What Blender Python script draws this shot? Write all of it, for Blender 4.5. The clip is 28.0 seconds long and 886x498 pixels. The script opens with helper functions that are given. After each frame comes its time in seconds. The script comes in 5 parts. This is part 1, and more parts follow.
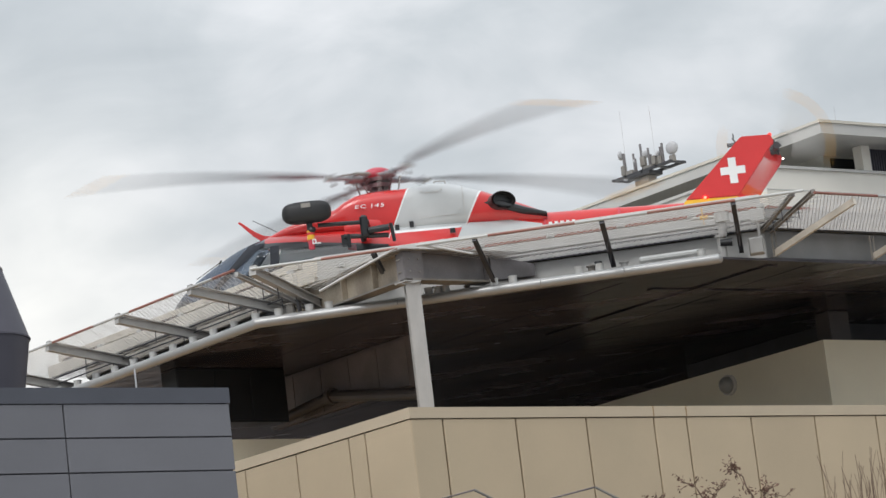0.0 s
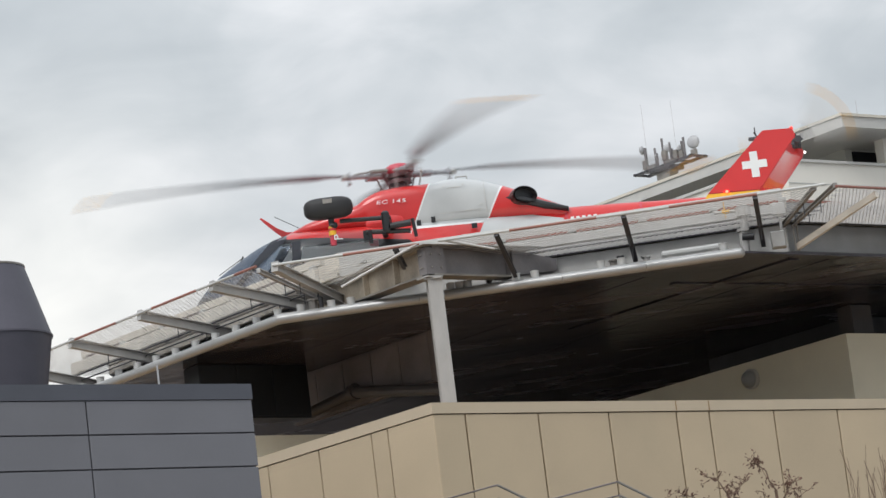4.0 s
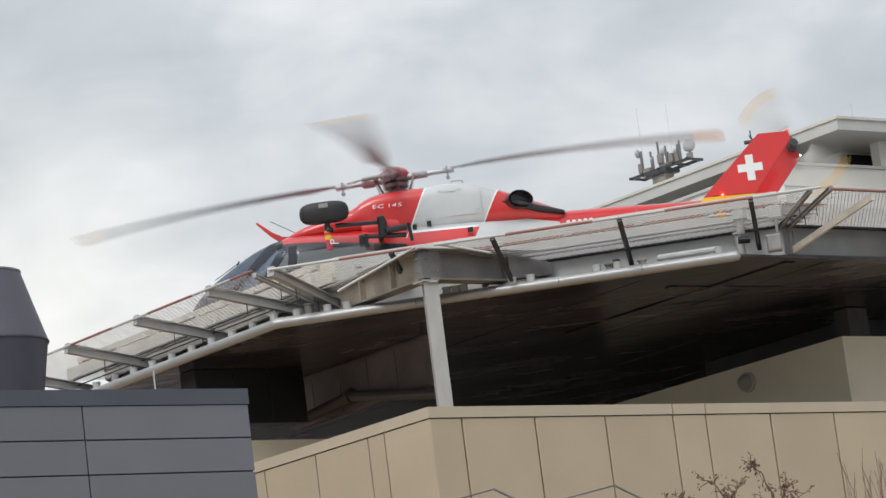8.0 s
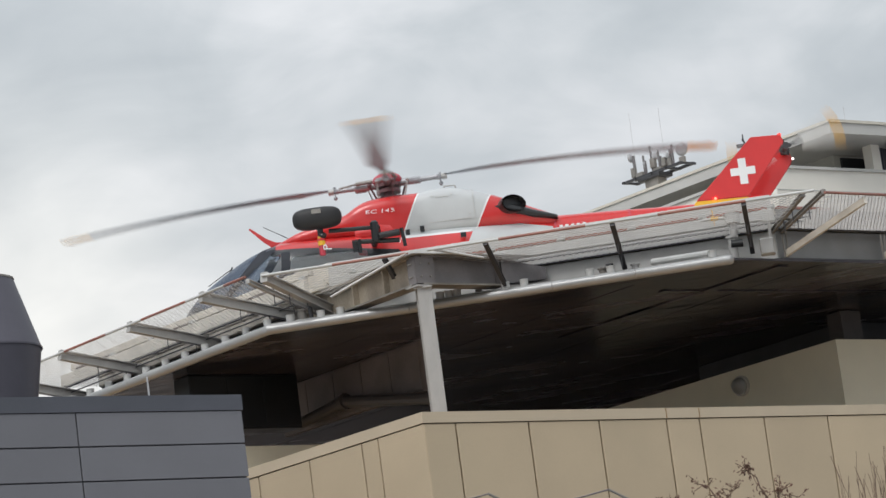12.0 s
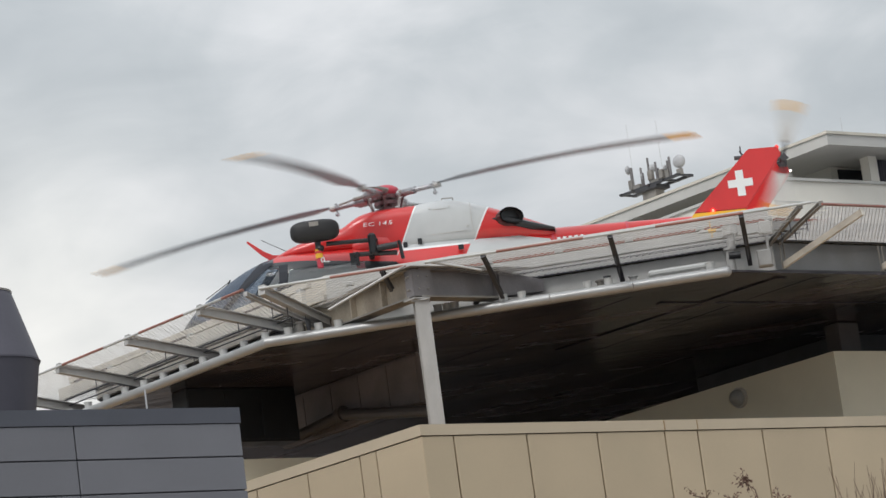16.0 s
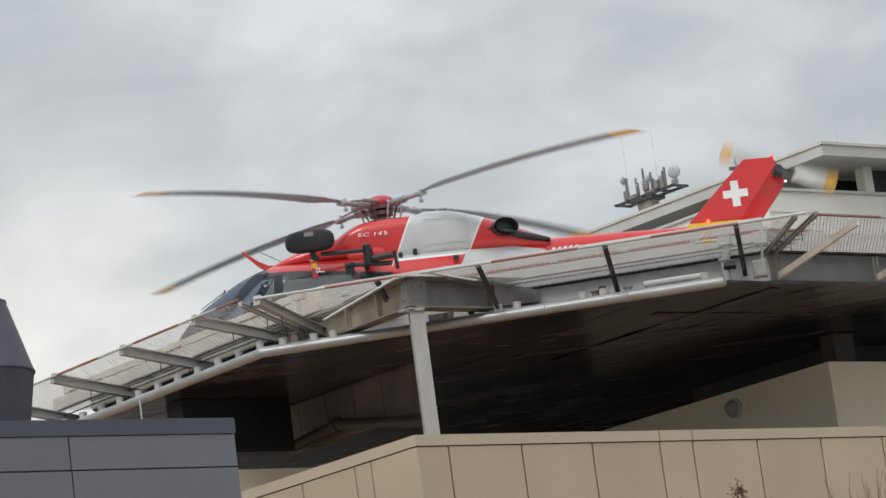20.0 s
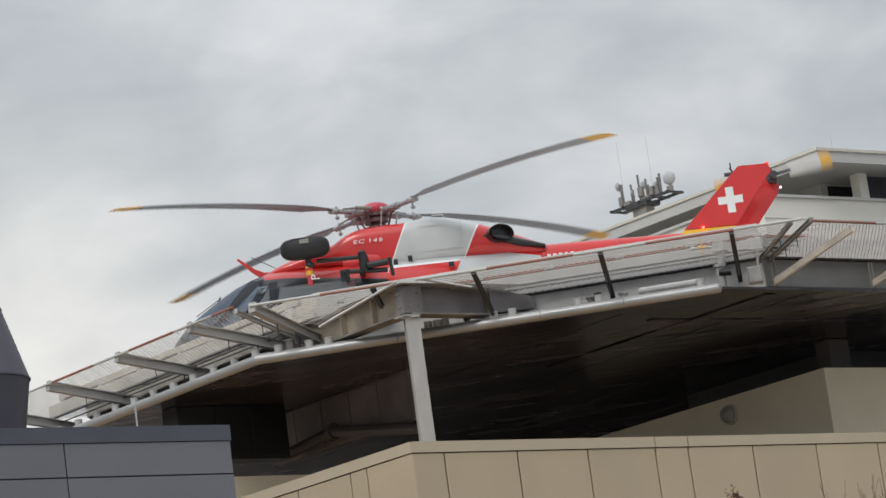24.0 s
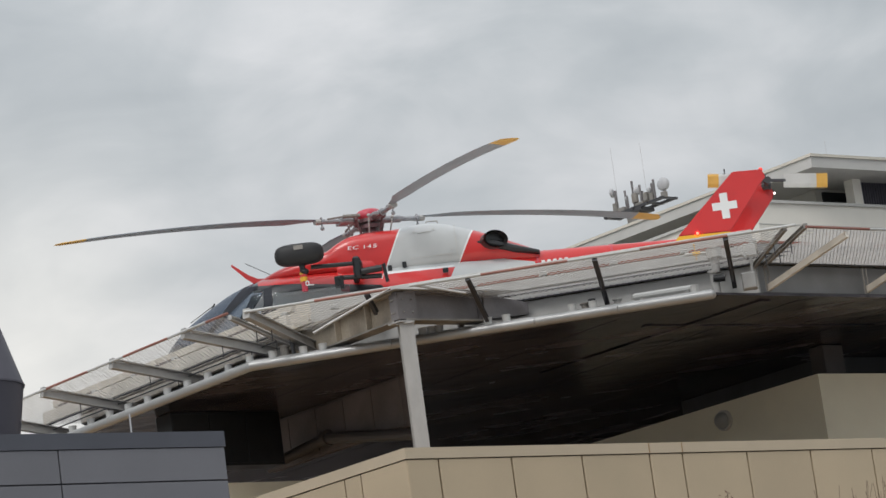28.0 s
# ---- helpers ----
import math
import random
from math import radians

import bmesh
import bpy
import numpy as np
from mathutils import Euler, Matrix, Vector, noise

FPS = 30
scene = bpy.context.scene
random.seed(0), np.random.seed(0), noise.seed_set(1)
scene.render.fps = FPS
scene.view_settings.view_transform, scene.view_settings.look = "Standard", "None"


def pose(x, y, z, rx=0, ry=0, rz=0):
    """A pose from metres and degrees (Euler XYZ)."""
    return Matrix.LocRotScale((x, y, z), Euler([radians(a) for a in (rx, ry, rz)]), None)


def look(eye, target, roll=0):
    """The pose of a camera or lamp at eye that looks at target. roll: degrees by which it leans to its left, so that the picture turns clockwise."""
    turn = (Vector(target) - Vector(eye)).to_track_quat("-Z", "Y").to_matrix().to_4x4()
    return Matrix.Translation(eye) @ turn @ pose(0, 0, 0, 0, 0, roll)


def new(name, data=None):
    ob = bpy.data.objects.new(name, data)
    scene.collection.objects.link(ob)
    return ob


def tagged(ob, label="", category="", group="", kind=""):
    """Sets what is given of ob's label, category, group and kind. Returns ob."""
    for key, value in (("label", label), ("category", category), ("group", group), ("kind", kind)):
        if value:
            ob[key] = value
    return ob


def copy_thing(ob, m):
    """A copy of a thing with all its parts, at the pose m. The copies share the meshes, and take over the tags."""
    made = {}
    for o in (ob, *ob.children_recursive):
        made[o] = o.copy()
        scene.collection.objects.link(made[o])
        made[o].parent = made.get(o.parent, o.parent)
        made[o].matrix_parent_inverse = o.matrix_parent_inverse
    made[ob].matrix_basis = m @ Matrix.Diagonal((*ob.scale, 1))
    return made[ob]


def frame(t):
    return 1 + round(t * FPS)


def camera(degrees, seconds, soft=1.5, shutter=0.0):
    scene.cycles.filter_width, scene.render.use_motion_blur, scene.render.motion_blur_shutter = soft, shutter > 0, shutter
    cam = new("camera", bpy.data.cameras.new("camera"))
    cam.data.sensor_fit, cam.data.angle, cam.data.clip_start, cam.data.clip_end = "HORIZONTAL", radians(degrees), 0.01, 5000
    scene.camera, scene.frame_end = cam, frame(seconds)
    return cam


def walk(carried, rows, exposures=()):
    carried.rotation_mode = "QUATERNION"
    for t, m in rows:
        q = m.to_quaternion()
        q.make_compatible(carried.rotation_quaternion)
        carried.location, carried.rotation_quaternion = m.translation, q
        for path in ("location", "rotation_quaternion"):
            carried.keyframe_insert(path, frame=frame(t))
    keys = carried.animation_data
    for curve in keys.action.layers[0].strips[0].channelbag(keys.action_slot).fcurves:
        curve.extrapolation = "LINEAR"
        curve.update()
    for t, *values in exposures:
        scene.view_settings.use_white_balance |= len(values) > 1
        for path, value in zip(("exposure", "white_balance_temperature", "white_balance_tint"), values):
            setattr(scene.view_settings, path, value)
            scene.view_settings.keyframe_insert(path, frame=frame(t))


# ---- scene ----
cam = camera(16.12, 28.0, soft=1.5, shutter=0.55)

# The camera stands at one spot and is held by hand: seconds, tilt, lean and heading in degrees.
EYE = (0.0, 0.0, 1.6)
PATH = [
    (0.0, 101.253, 6.717, 7.689), (0.5, 101.257, 6.853, 7.693), (1.0, 101.256, 6.789, 7.768), (1.5, 101.277, 6.857, 7.852),
    (2.0, 101.28, 6.889, 7.922), (2.5, 101.202, 6.87, 7.948), (3.0, 101.192, 6.869, 7.998), (3.5, 101.22, 6.887, 8.097),
    (5.5, 101.192, 6.896, 8.165), (6.0, 101.188, 6.911, 8.18), (6.5, 101.249, 6.925, 8.133), (7.0, 101.251, 6.992, 8.089),
    (7.5, 101.259, 7.061, 8.092), (8.0, 101.29, 7.074, 8.095), (8.5, 101.283, 7.148, 8.1), (9.0, 101.203, 7.149, 8.056),
    (9.5, 101.267, 7.219, 8.028), (10.0, 101.334, 7.17, 8.02), (10.5, 101.362, 7.203, 8.022), (11.0, 101.376, 7.233, 8.003),
    (11.5, 101.403, 7.335, 8.005), (12.0, 101.373, 7.351, 8.022), (12.5, 101.448, 7.295, 8.015), (14.5, 101.452, 7.344, 8.024),
    (15.0, 101.523, 7.469, 8.009), (15.5, 101.546, 7.487, 7.991), (16.0, 101.599, 7.471, 8.003), (16.5, 101.616, 7.444, 7.988),
    (17.0, 101.653, 7.489, 7.971), (17.5, 101.593, 7.432, 7.957), (18.0, 101.487, 7.523, 7.918), (18.5, 101.531, 7.558, 7.91),
    (19.0, 101.64, 7.542, 7.873), (19.5, 101.606, 7.568, 7.895), (20.0, 101.776, 7.459, 7.907), (20.5, 101.844, 7.497, 7.94),
    (21.0, 101.836, 7.502, 7.912), (21.5, 101.763, 7.549, 7.888), (23.5, 101.878, 7.547, 7.839), (24.0, 101.89, 7.57, 7.841),
    (24.5, 101.824, 7.596, 7.885), (25.0, 101.75, 7.672, 7.898), (25.5, 101.809, 7.676, 7.845), (26.0, 101.834, 7.702, 7.82),
    (26.5, 101.879, 7.763, 7.766), (27.0, 101.892, 7.678, 7.752), (27.5, 101.972, 7.665, 7.748), (28.0, 101.989, 7.616, 7.741),
]
walk(cam, [(t, pose(*EYE, rx, ry, rz)) for t, rx, ry, rz in PATH],
     exposures=[(0.0, 0.06, 6430, 10.3), (8.0, 0.03, 6430, 10.3), (17.0, -0.08, 6480, 10.3), (28.0, -0.2, 6500, 10.5)])

# ---- light: an overcast sky with a broad, weak sun behind the clouds ----
SUN_UP, SUN_TURN = radians(48), radians(203)


def sky_world():
    w = bpy.data.worlds.new("overcast_sky")
    scene.world = w
    w.use_nodes = True
    nt = w.node_tree
    nt.nodes.clear()
    n, link = nt.nodes.new, nt.links.new
    out, bg = n("ShaderNodeOutputWorld"), n("ShaderNodeBackground")
    sky = n("ShaderNodeTexSky")
    sky.sky_type, sky.sun_disc, sky.sun_elevation, sky.sun_rotation = "NISHITA", False, SUN_UP, SUN_TURN
    co, mp = n("ShaderNodeTexCoord"), n("ShaderNodeMapping")
    mp.inputs["Scale"].default_value = (4.0, 4.0, 9.0)
    mp.inputs["Location"].default_value = (2.3, 0.8, 0.35)
    mp.inputs["Rotation"].default_value = (0.25, 0.55, 0.0)
    link(co.outputs["Generated"], mp.inputs["Vector"])
    big, fine = n("ShaderNodeTexNoise"), n("ShaderNodeTexNoise")
    for node, s, d in ((big, 1.1, 4), (fine, 3.2, 6)):
        node.inputs["Scale"].default_value, node.inputs["Detail"].default_value = s, d
        node.inputs["Roughness"].default_value = 0.5
        node.inputs["Distortion"].default_value = 0.6
        link(mp.outputs[0], node.inputs["Vector"])
    add = n("ShaderNodeMath")
    add.operation = "MULTIPLY_ADD"
    add.inputs[1].default_value = 0.45
    link(fine.outputs["Fac"], add.inputs[0])
    link(big.outputs["Fac"], add.inputs[2])
    # small billows on the cloud base
    mp2, puff, add2 = n("ShaderNodeMapping"), n("ShaderNodeTexNoise"), n("ShaderNodeMath")
    mp2.inputs["Scale"].default_value = (9.0, 9.0, 13.0)
    mp2.inputs["Location"].default_value = (0.7, 3.1, 1.9)
    link(co.outputs["Generated"], mp2.inputs["Vector"])
    puff.inputs["Scale"].default_value, puff.inputs["Detail"].default_value = 1.6, 5
    puff.inputs["Roughness"].default_value, puff.inputs["Distortion"].default_value = 0.52, 0.9
    link(mp2.outputs[0], puff.inputs["Vector"])
    add2.operation = "MULTIPLY_ADD"
    add2.inputs[1].default_value = 0.30
    link(puff.outputs["Fac"], add2.inputs[0])
    less = n("ShaderNodeMath")
    less.operation = "SUBTRACT"
    less.inputs[1].default_value = 0.15
    link(add.outputs[0], less.inputs[0])
    link(less.outputs[0], add2.inputs[2])
    ramp = n("ShaderNodeValToRGB")
    e = ramp.color_ramp.elements
    e[0].position, e[0].color = 0.52, (0.466, 0.507, 0.532, 1)
    e[1].position, e[1].color = 0.92, (0.815, 0.83, 0.843, 1)
    mid = e.new(0.725)
    mid.color = (0.605, 0.641, 0.660, 1)
    link(add2.outputs[0], ramp.inputs["Fac"])
    dim = n("ShaderNodeVectorMath")
    dim.operation = "SCALE"
    dim.inputs["Scale"].default_value = 0.09
    link(sky.outputs[0], dim.inputs[0])
    mix = n("ShaderNodeMix")
    mix.data_type = "RGBA"
    mix.inputs["Factor"].default_value = 0.93
    link(dim.outputs[0], mix.inputs[6])
    link(ramp.outputs[0], mix.inputs[7])
    # thinner, brighter cloud low in the west
    west, near, power, patch = n("ShaderNodeVectorMath"), n("ShaderNodeMath"), n("ShaderNodeMath"), n("ShaderNodeMath")
    west.operation, near.operation, power.operation, patch.operation = "DOT_PRODUCT", "MAXIMUM", "POWER", "MULTIPLY"
    west.inputs[1].default_value = (-0.250, 0.951, 0.182)
    near.inputs[1].default_value = 0.0
    power.inputs[1].default_value = 700.0
    link(co.outputs["Generated"], west.inputs[0])
    link(west.outputs["Value"], near.inputs[0])
    link(near.outputs[0], power.inputs[0])
    link(power.outputs[0], patch.inputs[0])
    link(add2.outputs[0], patch.inputs[1])
    bright = n("ShaderNodeMix")
    bright.data_type = "RGBA"
    bright.inputs[7].default_value = (1.20, 1.182, 1.12, 1)
    link(patch.outputs[0], bright.inputs["Factor"])
    link(mix.outputs[2], bright.inputs[6])
    # an overcast sky is brighter overhead than near the horizon
    sep, up, lift, whole = n("ShaderNodeSeparateXYZ"), n("ShaderNodeMath"), n("ShaderNodeMath"), n("ShaderNodeVectorMath")
    link(co.outputs["Generated"], sep.inputs[0])
    up.operation, lift.operation, whole.operation = "MAXIMUM", "MULTIPLY_ADD", "SCALE"
    link(sep.outputs["Z"], up.inputs[0])
    up.inputs[1].default_value = 0.0
    lift.inputs[1].default_value, lift.inputs[2].default_value = 1.38, 0.69
    link(up.outputs[0], lift.inputs[0])
    link(bright.outputs[2], whole.inputs[0])
    link(lift.outputs[0], whole.inputs["Scale"])
    link(whole.outputs[0], bg.inputs["Color"])
    bg.inputs["Strength"].default_value = 1.0
    link(bg.outputs[0], out.inputs["Surface"])


sky_world()
sun = new("sun", bpy.data.lights.new("sun", "SUN"))
sun.data.energy, sun.data.angle, sun.data.color = 1.7, radians(25), (1.0, 0.98, 0.955)
sun.matrix_world = look((0, 0, 60), (0 - 60 * math.cos(SUN_UP) * math.sin(SUN_TURN), 0 - 60 * math.cos(SUN_UP) * math.cos(SUN_TURN), 60 - 60 * math.sin(SUN_UP)))


# ---- materials ----
def shader(name):
    m = bpy.data.materials.new(name)
    m.use_nodes = True
    nt = m.node_tree
    return m, nt, nt.nodes["Principled BSDF"]


def surface(name, color, rough=0.6, metal=0.0, scale=3.0, vary=0.12, stain=0.0, stain_color=(0.1, 0.08, 0.06),
            bump=0.1, grain=60.0, stretch=(1, 1, 1), piece=0.0, coat=0.0):
    """A surface with large patches, fine grain, relief and, where asked, stains and a shade for each piece."""
    m, nt, b = shader(name)
    n, link = nt.nodes.new, nt.links.new
    co, mp = n("ShaderNodeTexCoord"), n("ShaderNodeMapping")
    mp.inputs["Scale"].default_value = stretch
    link(co.outputs["Object"], mp.inputs["Vector"])
    big, fine = n("ShaderNodeTexNoise"), n("ShaderNodeTexNoise")
    for node, s, d in ((big, scale, 5), (fine, grain, 3)):
        node.inputs["Scale"].default_value, node.inputs["Detail"].default_value = s, d
        link(mp.outputs[0], node.inputs["Vector"])
    sum_ = n("ShaderNodeMath")
    sum_.operation = "MULTIPLY_ADD"
    sum_.inputs[1].default_value = 0.35
    link(fine.outputs["Fac"], sum_.inputs[0])
    link(big.outputs["Fac"], sum_.inputs[2])
    rng = n("ShaderNodeMapRange")
    rng.inputs["From Min"].default_value, rng.inputs["From Max"].default_value = 0.4, 0.95
    rng.inputs["To Min"].default_value, rng.inputs["To Max"].default_value = 1 - vary, 1 + vary
    link(sum_.outputs[0], rng.inputs["Value"])
    fac = rng.outputs[0]
    if piece:
        oi, pr, mul = n("ShaderNodeObjectInfo"), n("ShaderNodeMapRange"), n("ShaderNodeMath")
        pr.inputs["To Min"].default_value, pr.inputs["To Max"].default_value = 1 - piece, 1 + piece
        link(oi.outputs["Random"], pr.inputs["Value"])
        mul.operation = "MULTIPLY"
        link(fac, mul.inputs[0])
        link(pr.outputs[0], mul.inputs[1])
        fac = mul.outputs[0]
    col = n("ShaderNodeVectorMath")
    col.operation = "SCALE"
    col.inputs[0].default_value = color[:3]
    link(fac, col.inputs["Scale"])
    last = col.outputs[0]
    if stain:
        sn, sr, mx = n("ShaderNodeTexNoise"), n("ShaderNodeMapRange"), n("ShaderNodeMix")
        sn.inputs["Scale"].default_value, sn.inputs["Detail"].default_value = scale * 0.6, 8
        link(mp.outputs[0], sn.inputs["Vector"])
        sr.inputs["From Min"].default_value, sr.inputs["From Max"].default_value = 0.5, 0.75
        sr.inputs["To Max"].default_value = stain
        link(sn.outputs["Fac"], sr.inputs["Value"])
        mx.data_type = "RGBA"
        mx.inputs[7].default_value = (*stain_color, 1)
        link(sr.outputs[0], mx.inputs["Factor"])
        link(last, mx.inputs[6])
        last = mx.outputs[2]
    link(last, b.inputs["Base Color"])
    rr = n("ShaderNodeMapRange")
    rr.inputs["To Min"].default_value, rr.inputs["To Max"].default_value = max(rough - 0.12, 0.02), min(rough + 0.12, 1)
    link(big.outputs["Fac"], rr.inputs["Value"])
    link(rr.outputs[0], b.inputs["Roughness"])
    b.inputs["Metallic"].default_value = metal
    b.inputs["Coat Weight"].default_value = coat
    if bump:
        bp = n("ShaderNodeBump")
        bp.inputs["Strength"].default_value, bp.inputs["Distance"].default_value = bump, 0.01
        link(sum_.outputs[0], bp.inputs["Height"])
        link(bp.outputs[0], b.inputs["Normal"])
    return m


def glow(name, color, strength):
    m, nt, b = shader(name)
    b.inputs["Base Color"].default_value = (*color, 1)
    b.inputs["Emission Color"].default_value = (*color, 1)
    b.inputs["Emission Strength"].default_value = strength
    return m


def glass(name, color, rough=0.03, share=0.55, tint=(0.86, 0.90, 0.94)):
    """Thin acrylic: mostly clear, with a gloss that grows towards grazing views."""
    m, nt, b = shader(name)
    n, link = nt.nodes.new, nt.links.new
    b.inputs["Base Color"].default_value = (*color, 1)
    b.inputs["Roughness"].default_value = rough
    b.inputs["Specular IOR Level"].default_value = 0.7
    clear, mx = n("ShaderNodeBsdfTransparent"), n("ShaderNodeMixShader")
    clear.inputs["Color"].default_value = (*tint, 1)
    mx.inputs[0].default_value = share
    link(clear.outputs[0], mx.inputs[1])
    link(b.outputs[0], mx.inputs[2])
    link(mx.outputs[0], nt.nodes["Material Output"].inputs["Surface"])
    return m


def soffit_sheet():
    """Gloss-painted sheet, coloured dark for the deck's shade and not quite flat, so that what it mirrors is drawn out
    in streaks.
    """
    m, nt, b = shader("shaded_gloss_soffit_sheet")
    n, link = nt.nodes.new, nt.links.new
    co, mp, wave, streak_tone = n("ShaderNodeTexCoord"), n("ShaderNodeMapping"), n("ShaderNodeTexNoise"), n("ShaderNodeTexNoise")
    mp.inputs["Scale"].default_value = (0.55, 1.5, 1.0)
    link(co.outputs["Object"], mp.inputs["Vector"])
    wave.inputs["Scale"].default_value, wave.inputs["Detail"].default_value = 1.5, 2.2
    streak_tone.inputs["Scale"].default_value, streak_tone.inputs["Detail"].default_value = 0.8, 8
    for node in (wave, streak_tone):
        link(mp.outputs[0], node.inputs["Vector"])
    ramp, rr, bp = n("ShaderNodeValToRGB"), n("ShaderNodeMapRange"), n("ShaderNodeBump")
    # near-black end paints the shade under the deck, pale end the mirrored streaks
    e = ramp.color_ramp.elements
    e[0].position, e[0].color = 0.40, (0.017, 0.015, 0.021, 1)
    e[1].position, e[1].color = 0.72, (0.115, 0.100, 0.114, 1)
    link(streak_tone.outputs["Fac"], ramp.inputs["Fac"])
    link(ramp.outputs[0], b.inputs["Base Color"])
    rr.inputs["To Min"].default_value, rr.inputs["To Max"].default_value = 0.14, 0.36
    link(streak_tone.outputs["Fac"], rr.inputs["Value"])
    link(rr.outputs[0], b.inputs["Roughness"])
    bp.inputs["Strength"].default_value, bp.inputs["Distance"].default_value = 0.5, 0.07
    link(wave.outputs["Fac"], bp.inputs["Height"])
    link(bp.outputs[0], b.inputs["Normal"])
    return m


M_SOFFIT = soffit_sheet()
M_GIRDER = surface("dull_dark_galvanised_steel", (0.19, 0.178, 0.18), 0.55, 0.2, scale=3, vary=0.3, stain=0.5, stain_color=(0.10, 0.08, 0.07), bump=0.06)
M_ROLL = surface("bright_rolled_sheet", (0.42, 0.42, 0.415), 0.40, 0.5, scale=2.5, vary=0.1, stain=0.2, stain_color=(0.3, 0.28, 0.26), bump=0.01)
M_GRIP = surface("blade_grip_metal", (0.33, 0.33, 0.345), 0.4, 0.4, scale=15, vary=0.25, bump=0.05)
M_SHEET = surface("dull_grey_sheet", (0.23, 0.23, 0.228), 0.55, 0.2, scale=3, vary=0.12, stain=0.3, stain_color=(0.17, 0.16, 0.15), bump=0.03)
M_LINING = surface("pale_cabin_lining", (0.72, 0.72, 0.70), 0.7, vary=0.05, bump=0.0)
M_RED = surface("signal_red_paint", (0.56, 0.024, 0.024), 0.33, vary=0.06, bump=0.0, coat=0.5)
M_NOZZLE = surface("heat_browned_steel", (0.085, 0.075, 0.075), 0.35, 0.7, scale=6, vary=0.4, bump=0.03)
M_RED_DULL = surface("dull_red_paint", (0.46, 0.045, 0.07), 0.4, vary=0.12, bump=0.03)
M_WHITE = surface("white_paint", (0.72, 0.73, 0.73), 0.35, vary=0.05, bump=0.02)
M_BLACK = surface("black_paint", (0.012, 0.013, 0.015), 0.35, vary=0.25, bump=0.03)
M_RUBBER = surface("black_rubber_cover", (0.012, 0.012, 0.013), 0.6, vary=0.3, bump=0.15)
M_YELLOW = surface("yellow_paint", (0.75, 0.42, 0.03), 0.4, vary=0.08, bump=0.0)
M_TIP = surface("faded_yellow_paint", (0.60, 0.34, 0.07), 0.5, vary=0.12, bump=0.02)
M_BLADE = surface("blade_grey", (0.255, 0.278, 0.315), 0.5, vary=0.2, bump=0.03, stretch=(0.3, 3, 1))
M_HUB = surface("greasy_hub_metal", (0.17, 0.095, 0.10), 0.42, 0.3, scale=20, vary=0.4, bump=0.1)
M_STEEL = surface("galvanised_steel", (0.42, 0.41, 0.395), 0.5, 0.25, scale=7, vary=0.1, stain=0.22, stain_color=(0.24, 0.215, 0.185), bump=0.04, stretch=(1, 1, 0.3))
M_STEEL_OLD = surface("weathered_galvanised_steel", (0.25, 0.235, 0.215), 0.55, 0.2, scale=4, vary=0.3, stain=0.55, stain_color=(0.15, 0.115, 0.085), bump=0.08)
M_STEEL_RUST = surface("rust_stained_steel", (0.33, 0.285, 0.225), 0.6, 0.1, scale=3.0, vary=0.45, stain=0.85, stain_color=(0.11, 0.085, 0.07), bump=0.08, stretch=(1, 1, 0.5))
M_ALU = surface("aluminium_sheet", (0.385, 0.38, 0.37), 0.48, 0.4, scale=5, vary=0.2, stain=0.5, stain_color=(0.3, 0.29, 0.27), bump=0.04)
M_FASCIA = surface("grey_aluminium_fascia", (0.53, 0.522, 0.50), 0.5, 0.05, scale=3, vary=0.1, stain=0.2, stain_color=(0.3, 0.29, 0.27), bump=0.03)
M_PLANK = surface("weathered_deck_profile", (0.68, 0.63, 0.55), 0.6, 0.1, scale=4, vary=0.16, stain=0.3, stain_color=(0.2, 0.17, 0.14), bump=0.08)
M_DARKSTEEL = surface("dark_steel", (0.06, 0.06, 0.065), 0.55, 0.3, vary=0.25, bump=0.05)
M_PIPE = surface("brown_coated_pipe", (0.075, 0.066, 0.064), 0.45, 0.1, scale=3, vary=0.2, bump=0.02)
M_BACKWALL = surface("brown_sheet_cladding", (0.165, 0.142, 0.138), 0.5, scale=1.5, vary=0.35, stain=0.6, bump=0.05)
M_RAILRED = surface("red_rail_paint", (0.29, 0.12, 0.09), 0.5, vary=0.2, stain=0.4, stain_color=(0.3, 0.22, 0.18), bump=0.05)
# the rail red again, darkened for the shade on the left kerb
M_RAILSHADE = surface("shaded_red_paint", (0.075, 0.048, 0.04), 0.6, vary=0.2, stain=0.4, stain_color=(0.1, 0.08, 0.07), bump=0.05)
M_RAILWHITE = surface("white_rail_paint", (0.5, 0.5, 0.485), 0.5, vary=0.12, stain=0.3, stain_color=(0.3, 0.27, 0.24), bump=0.05)
M_WIRE = surface("galvanised_wire", (0.50, 0.485, 0.47), 0.5, 0.3, vary=0.1, bump=0)
M_BEIGE = surface("beige_facade_panel", (0.50, 0.397, 0.27), 0.75, scale=1.3, vary=0.06, stain=0.28, stain_color=(0.42, 0.35, 0.24), bump=0.03, piece=0.035)
M_CAP = surface("beige_coping", (0.52, 0.425, 0.305), 0.65, scale=2, vary=0.06, stain=0.15, stain_color=(0.36, 0.3, 0.22), bump=0.03)
M_JOINT = surface("brown_joint", (0.34, 0.225, 0.12), 0.9, vary=0.2, bump=0)
M_JOINT_GREY = surface("dark_grey_joint", (0.075, 0.075, 0.085), 0.9, vary=0.2, bump=0)
M_RENDER = surface("pale_render", (0.78, 0.755, 0.62), 0.85, scale=1.2, vary=0.06, stain=0.12, stain_color=(0.4, 0.38, 0.32), bump=0.06)
M_GREY = surface("grey_fibre_cement", (0.168, 0.168, 0.184), 0.7, scale=1.4, vary=0.07, bump=0.03, piece=0.03)
